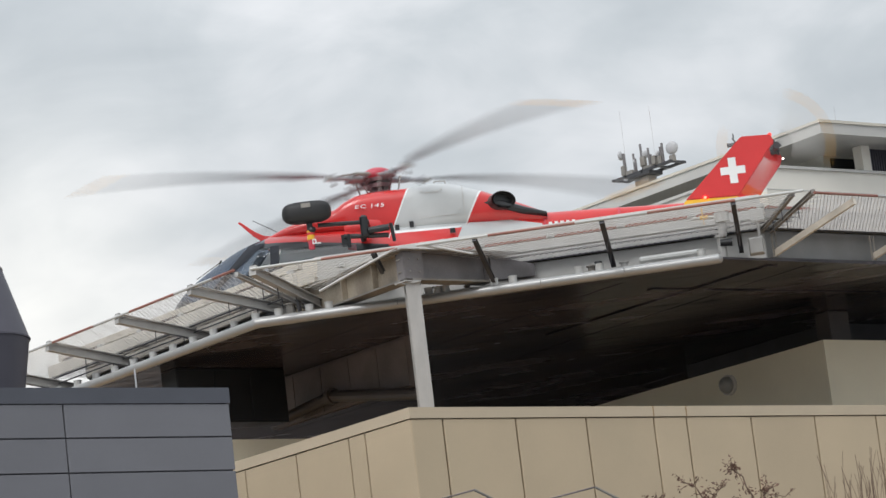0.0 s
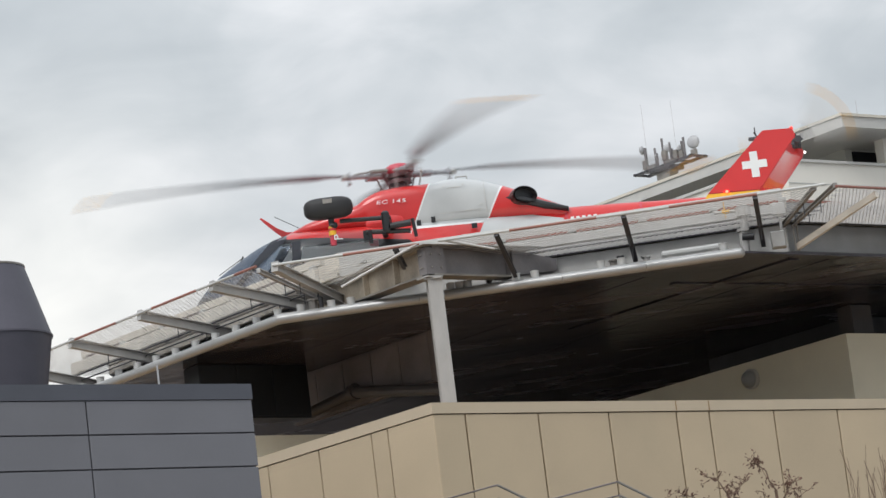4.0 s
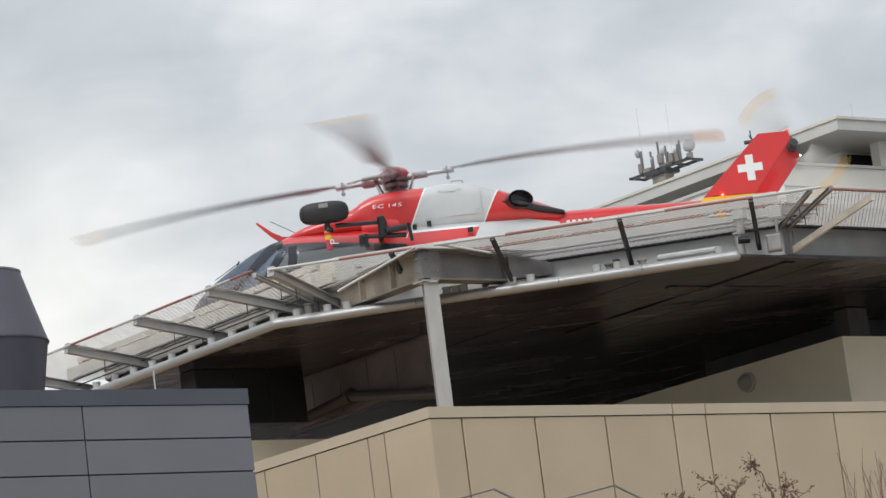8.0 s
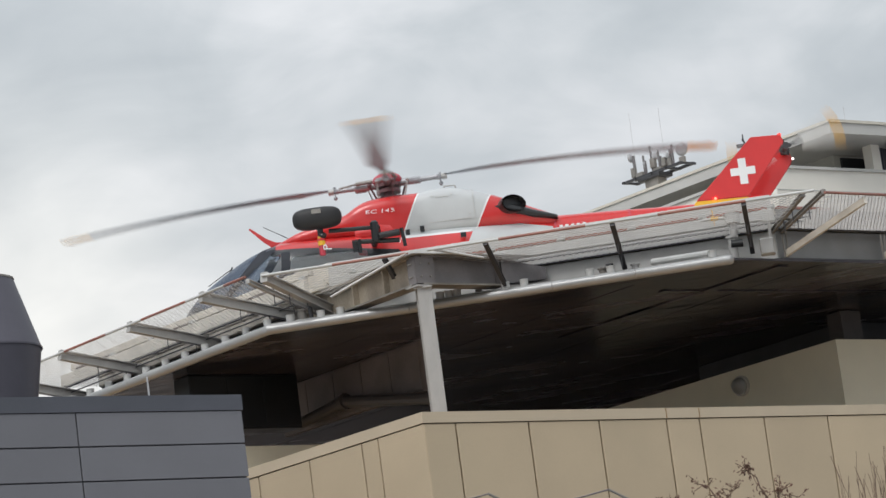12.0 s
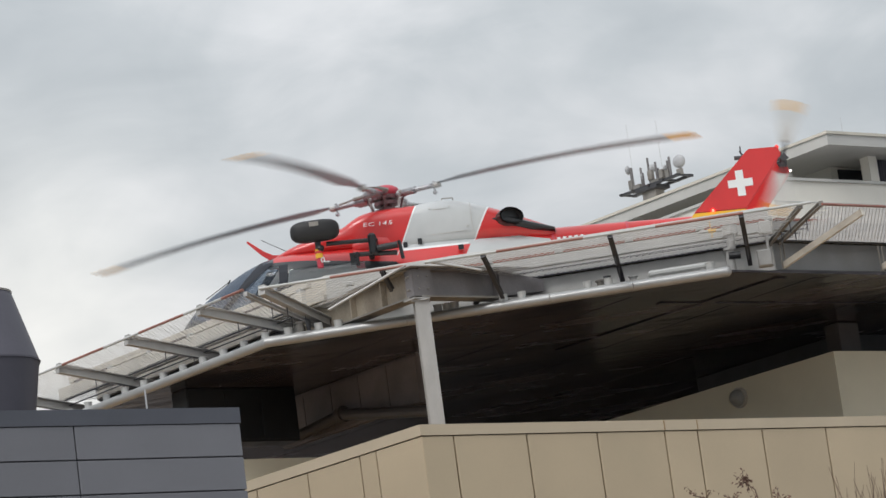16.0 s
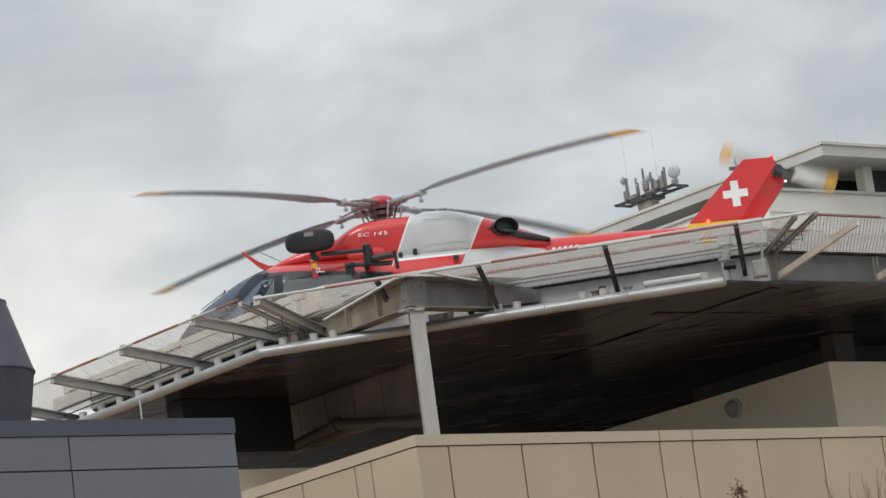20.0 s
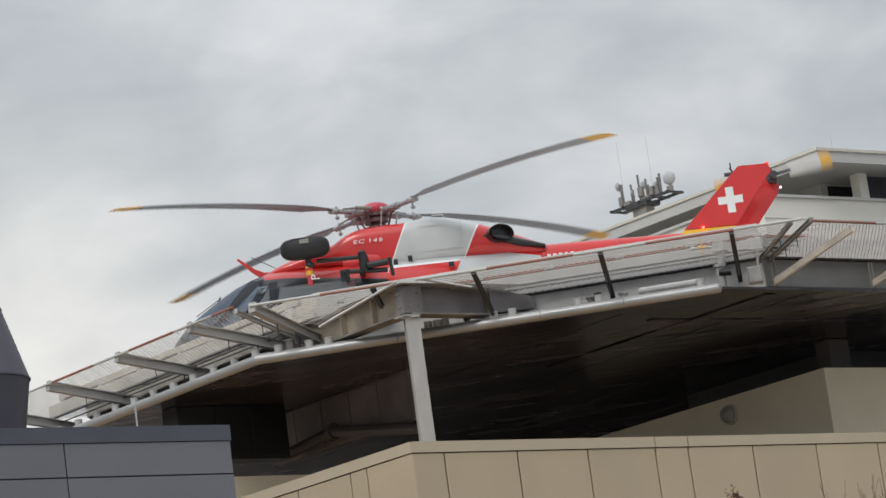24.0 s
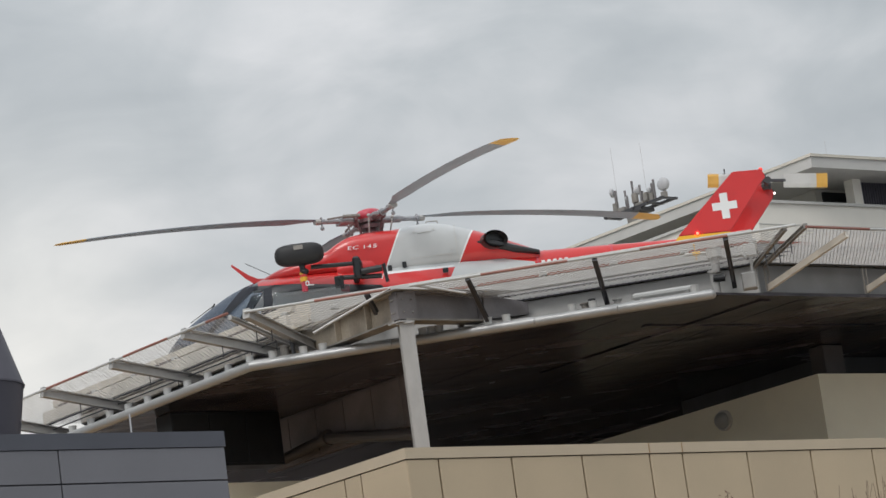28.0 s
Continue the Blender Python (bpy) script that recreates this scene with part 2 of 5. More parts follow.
M_GREYCAP = surface("dark_grey_coping", (0.088, 0.092, 0.11), 0.5, 0.2, scale=2, vary=0.1, bump=0.02)
M_DUCT = surface("dark_duct_sheet", (0.088, 0.084, 0.104), 0.5, 0.3, scale=2, vary=0.15, bump=0.02)
M_ROOF = surface("roof_fascia_grey", (0.52, 0.51, 0.485), 0.6, scale=2, vary=0.06, bump=0.02)
M_ROOFTRIM = surface("pale_roof_trim", (0.62, 0.58, 0.5), 0.6, scale=2, vary=0.08, bump=0.02)
# lighter copy of the penthouse render, brightened against the roof's shade
M_PENT_LIT = surface("lit_parapet_render", (0.78, 0.75, 0.68), 0.85, scale=1, vary=0.05, stain=0.12, stain_color=(0.5, 0.48, 0.43), bump=0.03)
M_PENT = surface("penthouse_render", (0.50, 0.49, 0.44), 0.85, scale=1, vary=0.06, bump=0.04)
M_CONC = surface("concrete", (0.33, 0.33, 0.32), 0.85, scale=1.5, vary=0.15, stain=0.3, bump=0.1)
M_GROUND = surface("pale_asphalt", (0.19, 0.187, 0.187), 0.9, scale=0.4, vary=0.2, bump=0.1)
M_GRAVEL = surface("roof_gravel", (0.40, 0.392, 0.40), 0.95, scale=8, vary=0.3, bump=0.3)
M_BARK = surface("twig_bark", (0.14, 0.088, 0.06), 0.9, scale=30, vary=0.3, bump=0.1)
M_LEAF = surface("russet_leaf", (0.17, 0.085, 0.055), 0.7, scale=20, vary=0.35, bump=0.0, piece=0.3)
M_DISH = surface("antenna_plastic", (0.42, 0.42, 0.43), 0.5, vary=0.1, bump=0)
M_GLASS = glass("clear_acrylic", (0.10, 0.12, 0.15), share=0.2)
M_SCREEN = glass("tinted_acrylic", (0.07, 0.085, 0.12), share=0.45, tint=(0.46, 0.52, 0.60))
M_LAMPGLASS = surface("lamp_glass", (0.30, 0.31, 0.31), 0.3, vary=0.1, bump=0)
M_NAVRED = glow("red_navigation_light", (1.0, 0.05, 0.03), 12.0)
M_NAVWHITE = glow("white_navigation_light", (1.0, 0.9, 0.85), 3.0)


# ---- shapes ----
def part(name, bm, material, parent, label=""):
    me = bpy.data.meshes.new(name)
    bm.to_mesh(me)
    bm.free()
    me.materials.append(material)
    ob = new(name, me)
    ob.parent = parent
    if label:
        ob["label"] = label
    return ob


def thing(name, label, category, group="", m=None, kind=""):
    ob = new(name)
    if m is not None:
        ob.matrix_basis = m
    return tagged(ob, label, category, group, kind)


def smooth(ob, angle=40):
    me = ob.data
    me.polygons.foreach_set("use_smooth", [True] * len(me.polygons))
    me.set_sharp_from_angle(angle=radians(angle))
    return ob


def box(bm, c, s, m=None, bevel=0.0):
    """A block at c with sizes s, turned by m."""
    t = Matrix.Translation(c) @ (m.to_4x4() if m is not None else Matrix.Identity(4)) @ Matrix.Diagonal((*s, 1))
    vs = bmesh.ops.create_cube(bm, size=1, matrix=t)["verts"]
    if bevel:
        es = list({e for v in vs for e in v.link_edges})
        bmesh.ops.bevel(bm, geom=es, offset=bevel, segments=1, affect="EDGES")
    return bm


def prism(bm, p0, p1, profile, up=(0, 0, 1), caps=True):
    """Extrudes a 2D outline (sideways, upwards) from p0 to p1."""
    p0, p1 = Vector(p0), Vector(p1)
    d = (p1 - p0).normalized()
    side = d.cross(Vector(up))
    if side.length < 1e-4:
        side = d.cross(Vector((1, 0, 0)))
    side.normalize()
    u = side.cross(d)
    a = [bm.verts.new(p0 + side * x + u * y) for x, y in profile]
    b = [bm.verts.new(p1 + side * x + u * y) for x, y in profile]
    k = len(profile)
    for i in range(k):
        bm.faces.new((a[i], a[(i + 1) % k], b[(i + 1) % k], b[i]))
    if caps:
        bm.faces.new(a[::-1])
        bm.faces.new(b)
    return bm


def disc(r, k=10, sy=1.0):
    return [(r * math.cos(2 * math.pi * i / k), sy * r * math.sin(2 * math.pi * i / k)) for i in range(k)]


def rect(w, h):
    return [(-w / 2, -h / 2), (w / 2, -h / 2), (w / 2, h / 2), (-w / 2, h / 2)]


def isec(w, h, t=0.012):
    a, b = w / 2, h / 2
    return [(-a, -b), (a, -b), (a, -b + t), (t / 2, -b + t), (t / 2, b - t), (a, b - t), (a, b), (-a, b), (-a, b - t), (-t / 2, b - t), (-t / 2, -b + t), (-a, -b + t)]


def tube(bm, p0, p1, r, k=8):
    return prism(bm, p0, p1, disc(r, k))


def slab(bm, outline, z0, z1):
    """A level plate over an outline in plan."""
    a = [bm.verts.new((x, y, z0)) for x, y in outline]
    b = [bm.verts.new((x, y, z1)) for x, y in outline]
    k = len(a)
    bm.faces.new(a[::-1])
    bm.faces.new(b)
    for i in range(k):
        bm.faces.new((a[i], a[(i + 1) % k], b[(i + 1) % k], b[i]))
    bmesh.ops.recalc_face_normals(bm, faces=bm.faces)
    return bm


def ball(bm, c, r, s=(1, 1, 1), seg=12, m=None):
    t = Matrix.Translation(c) @ (m.to_4x4() if m is not None else Matrix.Identity(4)) @ Matrix.Diagonal((*s, 1))
    bmesh.ops.create_uvsphere(bm, u_segments=seg, v_segments=max(6, seg * 2 // 3), radius=r, matrix=t)
    return bm


def B():
    return bmesh.new()


S = math.sqrt(0.5)
U, V = Vector((S, S, 0)), Vector((-S, S, 0))   # the two directions of the buildings' walls


def along(p, d, s, z):
    return Vector((p[0] + d.x * s, p[1] + d.y * s, z))


# ---- ground and buildings ----
ground = part("ground", slab(B(), [(-2500, -2500), (2500, -2500), (2500, 2500), (-2500, 2500)], -0.3, 0.0), M_GROUND, None)
tagged(ground, "pale worn asphalt ground reaching to the horizon", "ground", kind="structure")

# The beige hospital wing whose parapet corner points at the viewer.
WC = (-4.315, 33.582)
WTOP = 6.576


def wing_outline(out, near=0.0):
    """The wing's plan, its faces set out by that much."""
    p = Vector((WC[0], WC[1], 0)) - (U + V) * out
    a, b = p + U * 26, p + V * 22
    return [(p.x, p.y), (a.x, a.y), (a.x + V.x * 3, a.y + V.y * 3), (b.x + U.x * 3, b.y + U.y * 3), (b.x, b.y)]


def facade_panel(s0, s1, d, z0, z1, parent):
    inw = V if d is U else U
    mid = Vector((WC[0], WC[1], 0)) + d * ((s0 + s1) / 2) - inw * 0.012
    m = Matrix.Rotation(math.atan2(d.y, d.x), 3, "Z")
    return part("panel", box(B(), (mid.x, mid.y, (z0 + z1) / 2), (abs(s1 - s0) - 0.022, 0.028, z1 - z0 - 0.02), m, 0.004), M_BEIGE, parent)


def facade():
    wall = part("wall_front", slab(B(), wing_outline(-0.02), 0.0, 6.446), M_JOINT, None)
    tagged(wall, "beige panelled hospital wall with brown open joints", "wall", kind="structure")
    cuts_r = [0.0, 0.418, 1.453, 2.488, 3.515, 4.028, 5.063, 6.116, 7.169, 8.204, 9.239, 10.266, 11.31]
    cuts_l = [0.0, 0.835, 1.148, 2.184, 3.236, 4.272, 5.307, 6.342]
    for d, cuts in ((U, cuts_r), (V, cuts_l)):
        for s0, s1 in zip(cuts, cuts[1:]):
            if s0 == 0.0:
                s0 = -0.028
            for z0, z1 in ((4.297, 6.453), (2.12, 4.297)):
                facade_panel(s0, s1, d, z0, z1, wall)
    cap = B()
    p = Vector((WC[0], WC[1], 0))
    for d, inw, n in ((U, V, 26), (V, U, 22)):
        a, b = p - (U + V) * 0.036, p + d * n - inw * 0.036
        q = [a, b, b + inw * 0.42, p + (U + V) * 0.37]
        lo = [cap.verts.new((v.x, v.y, 6.455)) for v in q]
        hi = [cap.verts.new((v.x, v.y, WTOP)) for v in q]
        for i in range(4):
            cap.faces.new((lo[i], lo[(i + 1) % 4], hi[(i + 1) % 4], hi[i]))
        cap.faces.new(lo[::-1])
        cap.faces.new(hi)
    bmesh.ops.recalc_face_normals(cap, faces=cap.faces)
    tagged(part("coping", cap, M_CAP, None), "smooth beige metal coping along the parapet", "coping", kind="structure")
    for s in (3.515, 4.028, 8.7):
        q = p + U * s - V * 0.038
        tagged(part("coping_seam", box(B(), (q.x, q.y, 6.516), (0.011, 0.008, 0.118), Matrix.Rotation(radians(45), 3, "Z")), M_JOINT, None), "thin brown seam between coping lengths", "seam", kind="structure")
    # the terrace roof behind the parapet
    p2 = p + (U + V) * 0.5
    q = [p2, p2 + U * 24, p2 + U * 24 + V * 22, p2 + V * 22]
    tagged(part("roof_terrace", slab(B(), [(v.x, v.y) for v in q], 5.5, 6.0), M_GRAVEL, None), "gravelled flat roof under the landing deck", "roof", kind="structure")


facade()


# The block of pale render under the deck, and what stands further back in its shade.
def under_deck():
    c = Vector((0.318, 45.35, 0))
    q = [c, c + U * 14, c + U * 14 + V * 5.2, c + V * 5.2]
    tagged(part("wall_stair_block", slab(B(), [(v.x, v.y) for v in q], 6.0, 8.49), M_RENDER, None),
           "pale rendered block beneath the landing deck", "wall", kind="structure")
    # dark infill added where the gap above the block lies in shade
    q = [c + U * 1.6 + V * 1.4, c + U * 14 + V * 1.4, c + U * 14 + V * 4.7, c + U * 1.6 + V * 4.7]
    tagged(part("wall_shade_infill", slab(B(), [(v.x, v.y) for v in q], 8.49, 9.05), M_DARKSTEEL, None),
           "dark infill for the shaded gap under the deck soffit", "wall", kind="structure")
    # bulkhead lamp on the shaded face
    lamp = thing("bulkhead_lamp", "round grey bulkhead lamp fixed on the rendered wall", "wall lamp")
    rim = B()
    prism(rim, along(c, V, 2.07, 8.22) + U * 0.0, along(c, V, 2.07, 8.22) - U * 0.06, disc(0.155, 20))
    part("rim", rim, M_FASCIA, lamp)
    smooth(part("cover", ball(B(), along(c, V, 2.07, 8.22) - U * 0.06, 0.13, (1, 1, 1), 16), M_LAMPGLASS, lamp))
    # low pale wall to the back
    a = Vector((-7.93, 43.5, 0))
    q = [a - U * 0.75, a + U * 2.0, a + U * 2.0 + V * 0.3, a - U * 0.75 + V * 0.3]
    tagged(part("wall_low_back", slab(B(), [(v.x, v.y) for v in q], 6.0, 7.91), M_RENDER, None), "low pale rendered wall at the back of the terrace", "wall", kind="structure")
    # dark panelled wall under the deck
    a = Vector((-5.50, 43.32, 0))
    q = [a, a + U * 0.12, a + U * 0.12 + V * 3.5, a + V * 3.5]
    back = part("wall_screen", slab(B(), [(v.x, v.y) for v in q], 8.33, 9.05), M_BACKWALL, None)
    tagged(back, "brown sheet-clad screen wall hanging under the deck", "wall", kind="structure")
    m = Matrix.Rotation(math.atan2(V.y, V.x), 3, "Z")
    for i in range(5):
        k = a + V * (0.35 + 0.7 * i) - U * 0.015
        part("panel", box(B(), (k.x, k.y, 8.68), (0.685, 0.03, 0.66), m), M_BACKWALL, back)
    # added wall closing the space behind, to keep back light off the soffit
    tagged(part("wall_back_closure", slab(B(), [(-22, 56.4), (9, 56.4), (9, 58.0), (-22, 58.0)], 0.0, 9.04), M_PIPE, None), "dark brown wall added behind the deck to block light", "wall", kind="structure")
    # a dark plant cabinet hung below the deck
    cab = thing("plant_cabinet", "black plant cabinet hanging under the deck", "cabinet")
    m = Matrix.Rotation(math.atan2(U.y, U.x), 3, "Z")
    k = Vector((-8.35, 44.35, 8.655)) - U * 0.113 - V * 0.15
    part("body", box(B(), k, (1.89, 0.4, 0.79), m, 0.01), M_BLACK, cab)
    for s in (-0.625, 0.0, 0.625):
        p = k + U * s - V * 0.206
        part("door_leaf", box(B(), p, (0.61, 0.014, 0.72), m, 0.004), M_BLACK, cab)
    # drain pipe with its bend and flange
    pipe = thing("drain_pipe", "dark drain pipe with a flanged bend under the deck", "pipe")
    p0, p1, p2 = Vector((-7.60, 45.14, 8.40)), Vector((-6.81, 44.35, 8.49)), Vector((-5.30, 42.83, 8.12))
    part("pipe_run", tube(tube(B(), p0, p1, 0.085, 12), p1, p2, 0.085, 12), M_PIPE, pipe)
    part("flange", tube(B(), p1 - (p1 - p0).normalized() * 0.05, p1 + (p1 - p0).normalized() * 0.05, 0.125, 14), M_PIPE, pipe)
    # dark columns at the back
    for s in (0.95, 3.4):
        col = thing("deck_column", "squat column in the shade under the deck", "column", "columns under the deck")
        k = c + U * s + V * 0.7
        if s < 1:
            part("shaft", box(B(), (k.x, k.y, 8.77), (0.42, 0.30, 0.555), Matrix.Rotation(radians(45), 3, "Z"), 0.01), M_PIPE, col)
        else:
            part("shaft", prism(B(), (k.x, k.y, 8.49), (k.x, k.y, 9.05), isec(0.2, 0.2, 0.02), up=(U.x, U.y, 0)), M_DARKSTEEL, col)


under_deck()


# The grey clad building with its big duct.
def grey_building():
    g = Vector((-5.90, 31.294, 0))
    q = [g, g - U * 12, g - U * 12 + V * 9, g + V * 9]
    wall = part("wall_grey", slab(B(), [(v.x, v.y) for v in q], 0.0, 6.533), M_JOINT_GREY, None)
    tagged(wall, "grey fibre-cement clad building wall", "wall", kind="structure")
    m = Matrix.Rotation(math.atan2(U.y, U.x), 3, "Z")
    rows = [(6.194, 6.533), (5.846, 6.185), (5.489, 5.837), (5.141, 5.48)]
    cuts = [-0.02, 1.958, 3.915, 5.873]
    for z0, z1 in rows:
        for a, b in zip(cuts, cuts[1:]):
            k = g - U * ((a + b) / 2) - V * 0.012
            part("panel", box(B(), (k.x, k.y, (z0 + z1) / 2), (b - a - 0.016, 0.03, z1 - z0 - 0.006), m, 0.003), M_GREY, wall)
    k = g + U * 0.027 - V * 0.036
    q = [k, k - U * 12, k - U * 12 + V * 9.1, k + V * 9.1]
    tagged(part("coping_grey", slab(B(), [(v.x, v.y) for v in q], 6.537, 6.698), M_GREYCAP, None), "dark grey metal coping of the flat roof", "coping", kind="structure")
    rod = thing("lightning_rod", "thin pale lightning rod standing on the roof edge", "rod")
    p = g - U * 0.914 + V * 0.235
    part("rod", tube(B(), (p.x, p.y, 6.69), (p.x, p.y, 6.942), 0.0095, 6), M_DISH, rod)
    part("foot", box(B(), (p.x, p.y, 6.712), (0.08, 0.08, 0.03)), M_STEEL, rod)
    duct = thing("roof_duct", "dark sheet-metal exhaust duct with a conical cowl on the flat roof", "duct")
    p = Vector((-8.552, 31.32, 0))
    lower, upper = B(), B()
    bmesh.ops.create_cone(lower, cap_ends=True, segments=28, radius1=0.496, radius2=0.635, depth=0.838, matrix=Matrix.Translation((p.x, p.y, 6.69 + 0.419)))
    bmesh.ops.create_cone(upper, cap_ends=True, segments=28, radius1=0.642, radius2=0.418, depth=0.752, matrix=Matrix.Translation((p.x, p.y, 7.527 + 0.376)))
    smooth(part("duct_body", lower, M_DUCT, duct))
    smooth(part("cowl", upper, M_DUCT, duct))
    seam = B()
    bmesh.ops.create_cone(seam, cap_ends=True, segments=28, radius1=0.648, radius2=0.648, depth=0.019, matrix=Matrix.Translation((p.x, p.y, 7.527)))
    part("seam", seam, M_DUCT, duct)
    part("top_rim", prism(B(), (p.x, p.y, 8.279), (p.x, p.y, 8.30), disc(0.423, 28)), M_STEEL_OLD, duct)


grey_building()


# The upper storey behind the helicopter.
def penthouse():
    r = Vector((1.01, 64.0, 0))
    plan = lambda o, n=16, w=14: [(v.x, v.y) for v in (r + (U + V) * o, r + (U + V) * o + U * n, r + (U + V) * o + U * n + V * w, r + (U + V) * o + V * w)]
    tagged(part("roof", slab(B(), plan(0.0), 15.63, 15.86), M_ROOF, None), "grey overhanging flat roof of the upper storey", "roof", kind="structure")
    tagged(part("roof_trim", slab(B(), plan(-0.03), 15.86, 15.92), M_ROOFTRIM, None), "pale metal edge trim along the roof", "trim", kind="structure")
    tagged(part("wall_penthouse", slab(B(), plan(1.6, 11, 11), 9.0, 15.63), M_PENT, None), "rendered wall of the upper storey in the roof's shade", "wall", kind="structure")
    b = r + V * 0.55 - U * 1.25
    low = part("wall_terrace_parapet", slab(B(), [(v.x, v.y) for v in (b, b + U * 14, b + U * 14 + V * 0.25, b + V * 0.25 + U * 0.25, b + V * 12 + U * 0.25, b + V * 12)], 8.0, 14.97), M_PENT_LIT, None)
    m45 = Matrix.Rotation(math.radians(45), 3, "Z")
    for z in (14.10, 14.52):
        p = b + U * 7 - V * 0.004
        part("joint_strip", box(B(), (p.x, p.y, z), (14.0, 0.012, 0.018), m45), M_ROOF, low)
    tagged(low, "pale grey parapet wall of the upper storey", "wall", kind="structure")
    k = [(v.x, v.y) for v in (b - (U + V) * 0.05, b + U * 14 - V * 0.05, b + U * 14 + V * 0.3, b + (U + V) * 0.3, b + V * 12 + U * 0.3, b + V * 12 - U * 0.05)]
    tagged(part("parapet_coping", slab(B(), k, 14.97, 15.03), M_ROOF, None), "thin grey coping on the terrace parapet", "coping", kind="structure")
    col = thing("roof_column", "slender pale column carrying the roof overhang", "column")
    p = r + V * 0.80 + U * 1.95
    part("shaft", box(B(), (p.x, p.y, 15.33), (0.25, 0.25, 0.61), Matrix.Rotation(math.radians(45), 3, "Z")), M_PENT_LIT, col)
    tagged(part("window_1", box(B(), tuple(r + U * 4.6 + V * 1.59 + Vector((0, 0, 15.22))), (5.6, 0.06, 0.7), Matrix.Rotation(math.radians(45), 3, "Z")), M_BLACK, None),
           "dark window band under the roof", "window", kind="structure")
    rod = thing("roof_rod", "thin rod standing on the upper roof", "rod")
    p = r + U * 0.9 + V * 0.4
    part("rod", tube(B(), (p.x, p.y, 15.9), (p.x, p.y, 16.35), 0.004, 5), M_DISH, rod)
    screen = thing("slat_screen", "dark screen of upright slats beside the roof column", "screen")
    for i in range(16):
        p = r + U * (2.32 + 0.075 * i) + V * 0.92
        part("slat", box(B(), (p.x, p.y, 15.33), (0.03, 0.05, 0.60), m45), M_DUCT, screen)


penthouse()


def antenna_mast():
    ant = thing("antenna_cluster", "cluster of radio antennas and dishes on a roof platform", "antenna")
    o = Vector((-2.85, 69.0, 16.41))
    X, Y, Z = Vector((1, -0.93, 0)), Vector((0.64, 0.69, 0)), Vector((0, 0, 1))
    flat = Matrix.Rotation(math.atan2(X.y, X.x), 3, "Z")
    part("pedestal", box(B(), o + X * -0.09 - Z * 0.36, (0.44, 0.30, 0.70), flat, 0.02), M_STEEL_OLD, ant)
    part("pedestal_head", box(B(), o + X * -0.09 - Z * 0.06, (0.70, 0.46, 0.10), flat, 0.02), M_DARKSTEEL, ant)
    for dy in (-0.20, 0.20):
        part("platform_beam", prism(B(), o + X * -0.70 + Y * dy, o + X * 0.70 + Y * dy, rect(0.06, 0.06)), M_DARKSTEEL, ant)
    for dx in (-0.68, -0.40, 0.0, 0.34, 0.68):
        part("cross_beam", prism(B(), o + X * dx - Y * 0.28, o + X * dx + Y * 0.28, rect(0.05, 0.05)), M_DARKSTEEL, ant)
    for dx, dy, h, r in ((-0.54, 0, 0.60, 0.034), (-0.38, 0.1, 0.55, 0.026), (-0.20, -0.1, 0.36, 0.02), (-0.12, 0, 0.68, 0.026), (0.03, 0.1, 0.40, 0.022),
                         (0.12, -0.1, 0.50, 0.026), (0.24, 0.1, 0.34, 0.022), (0.33, 0, 0.46, 0.026), (0.45, -0.1, 0.50, 0.028), (0.62, 0, 0.34, 0.024)):
        part("pole", tube(B(), o + X * dx + Y * dy, o + X * dx + Y * dy + Z * h, r, 8), M_GIRDER, ant)
    for dx, h in ((-0.50, 1.6), (0.20, 1.45)):
        part("whip", tube(B(), o + X * dx, o + X * dx + Z * h, 0.0032, 5), M_STEEL, ant)
    for dx, dz, r, turn in ((-0.58, 0.56, 0.11, 70), (0.64, 0.33, 0.155, -25), (0.02, 0.40, 0.095, 20), (-0.26, 0.30, 0.07, 60), (0.30, 0.30, 0.08, 60)):
        d = Vector((math.sin(math.radians(turn)), -math.cos(math.radians(turn)), 0))
        m = d.to_track_quat("Z", "Y").to_matrix()
        smooth(part("dish", ball(B(), o + X * dx - Y * 0.05 + Z * dz, r, (1, 1, 0.45), 14, m), M_DISH, ant))
    for dx, dz, w, h in ((-0.02, 0.24, 0.14, 0.22), (0.24, 0.18, 0.12, 0.20), (-0.50, 0.18, 0.12, 0.22), (-0.36, 0.08, 0.22, 0.12), (0.66, 0.08, 0.14, 0.14), (0.38, 0.12, 0.12, 0.20), (0.08, 0.06, 0.26, 0.10)):
        part("box_unit", box(B(), o + X * dx - Y * 0.1 + Z * dz, (w, 0.1, h), flat, 0.01), M_STEEL_OLD, ant)


antenna_mast()


# ---- the landing deck ----
C = Vector((-3.33, 48.87, 0))
A_DECK, A_NET, A_NET_W = 7.42, 9.0, 9.17
Z_TOP, Z_NET_IN, Z_NET_OUT, Z_TRAY = 9.78, 9.50, 9.62, 9.065
T8 = math.tan(math.pi / 8)


def octagon(a, grow=0.0):
    return [(C.x + (a / math.cos(math.pi / 8)) * math.cos(math.pi / 8 + i * math.pi / 4), C.y + (a / math.cos(math.pi / 8)) * math.sin(math.pi / 8 + i * math.pi / 4)) for i in range(8)]


# each side: outward normal and the direction along it, from its left end to its right end
FRONT = (Vector((0, -1, 0)), Vector((1, 0, 0)))
LEFT = (Vector((-S, -S, 0)), Vector((S, -S, 0)))
RIGHT = (Vector((S, -S, 0)), Vector((S, S, 0)))


def on_side(side, a, s, z):
    """The point at distance a from the deck's middle, s metres along from the middle of that side."""
    n, d = side
    p = C + n * a + d * s
    return Vector((p.x, p.y, z))


def half(a):
    return a * T8


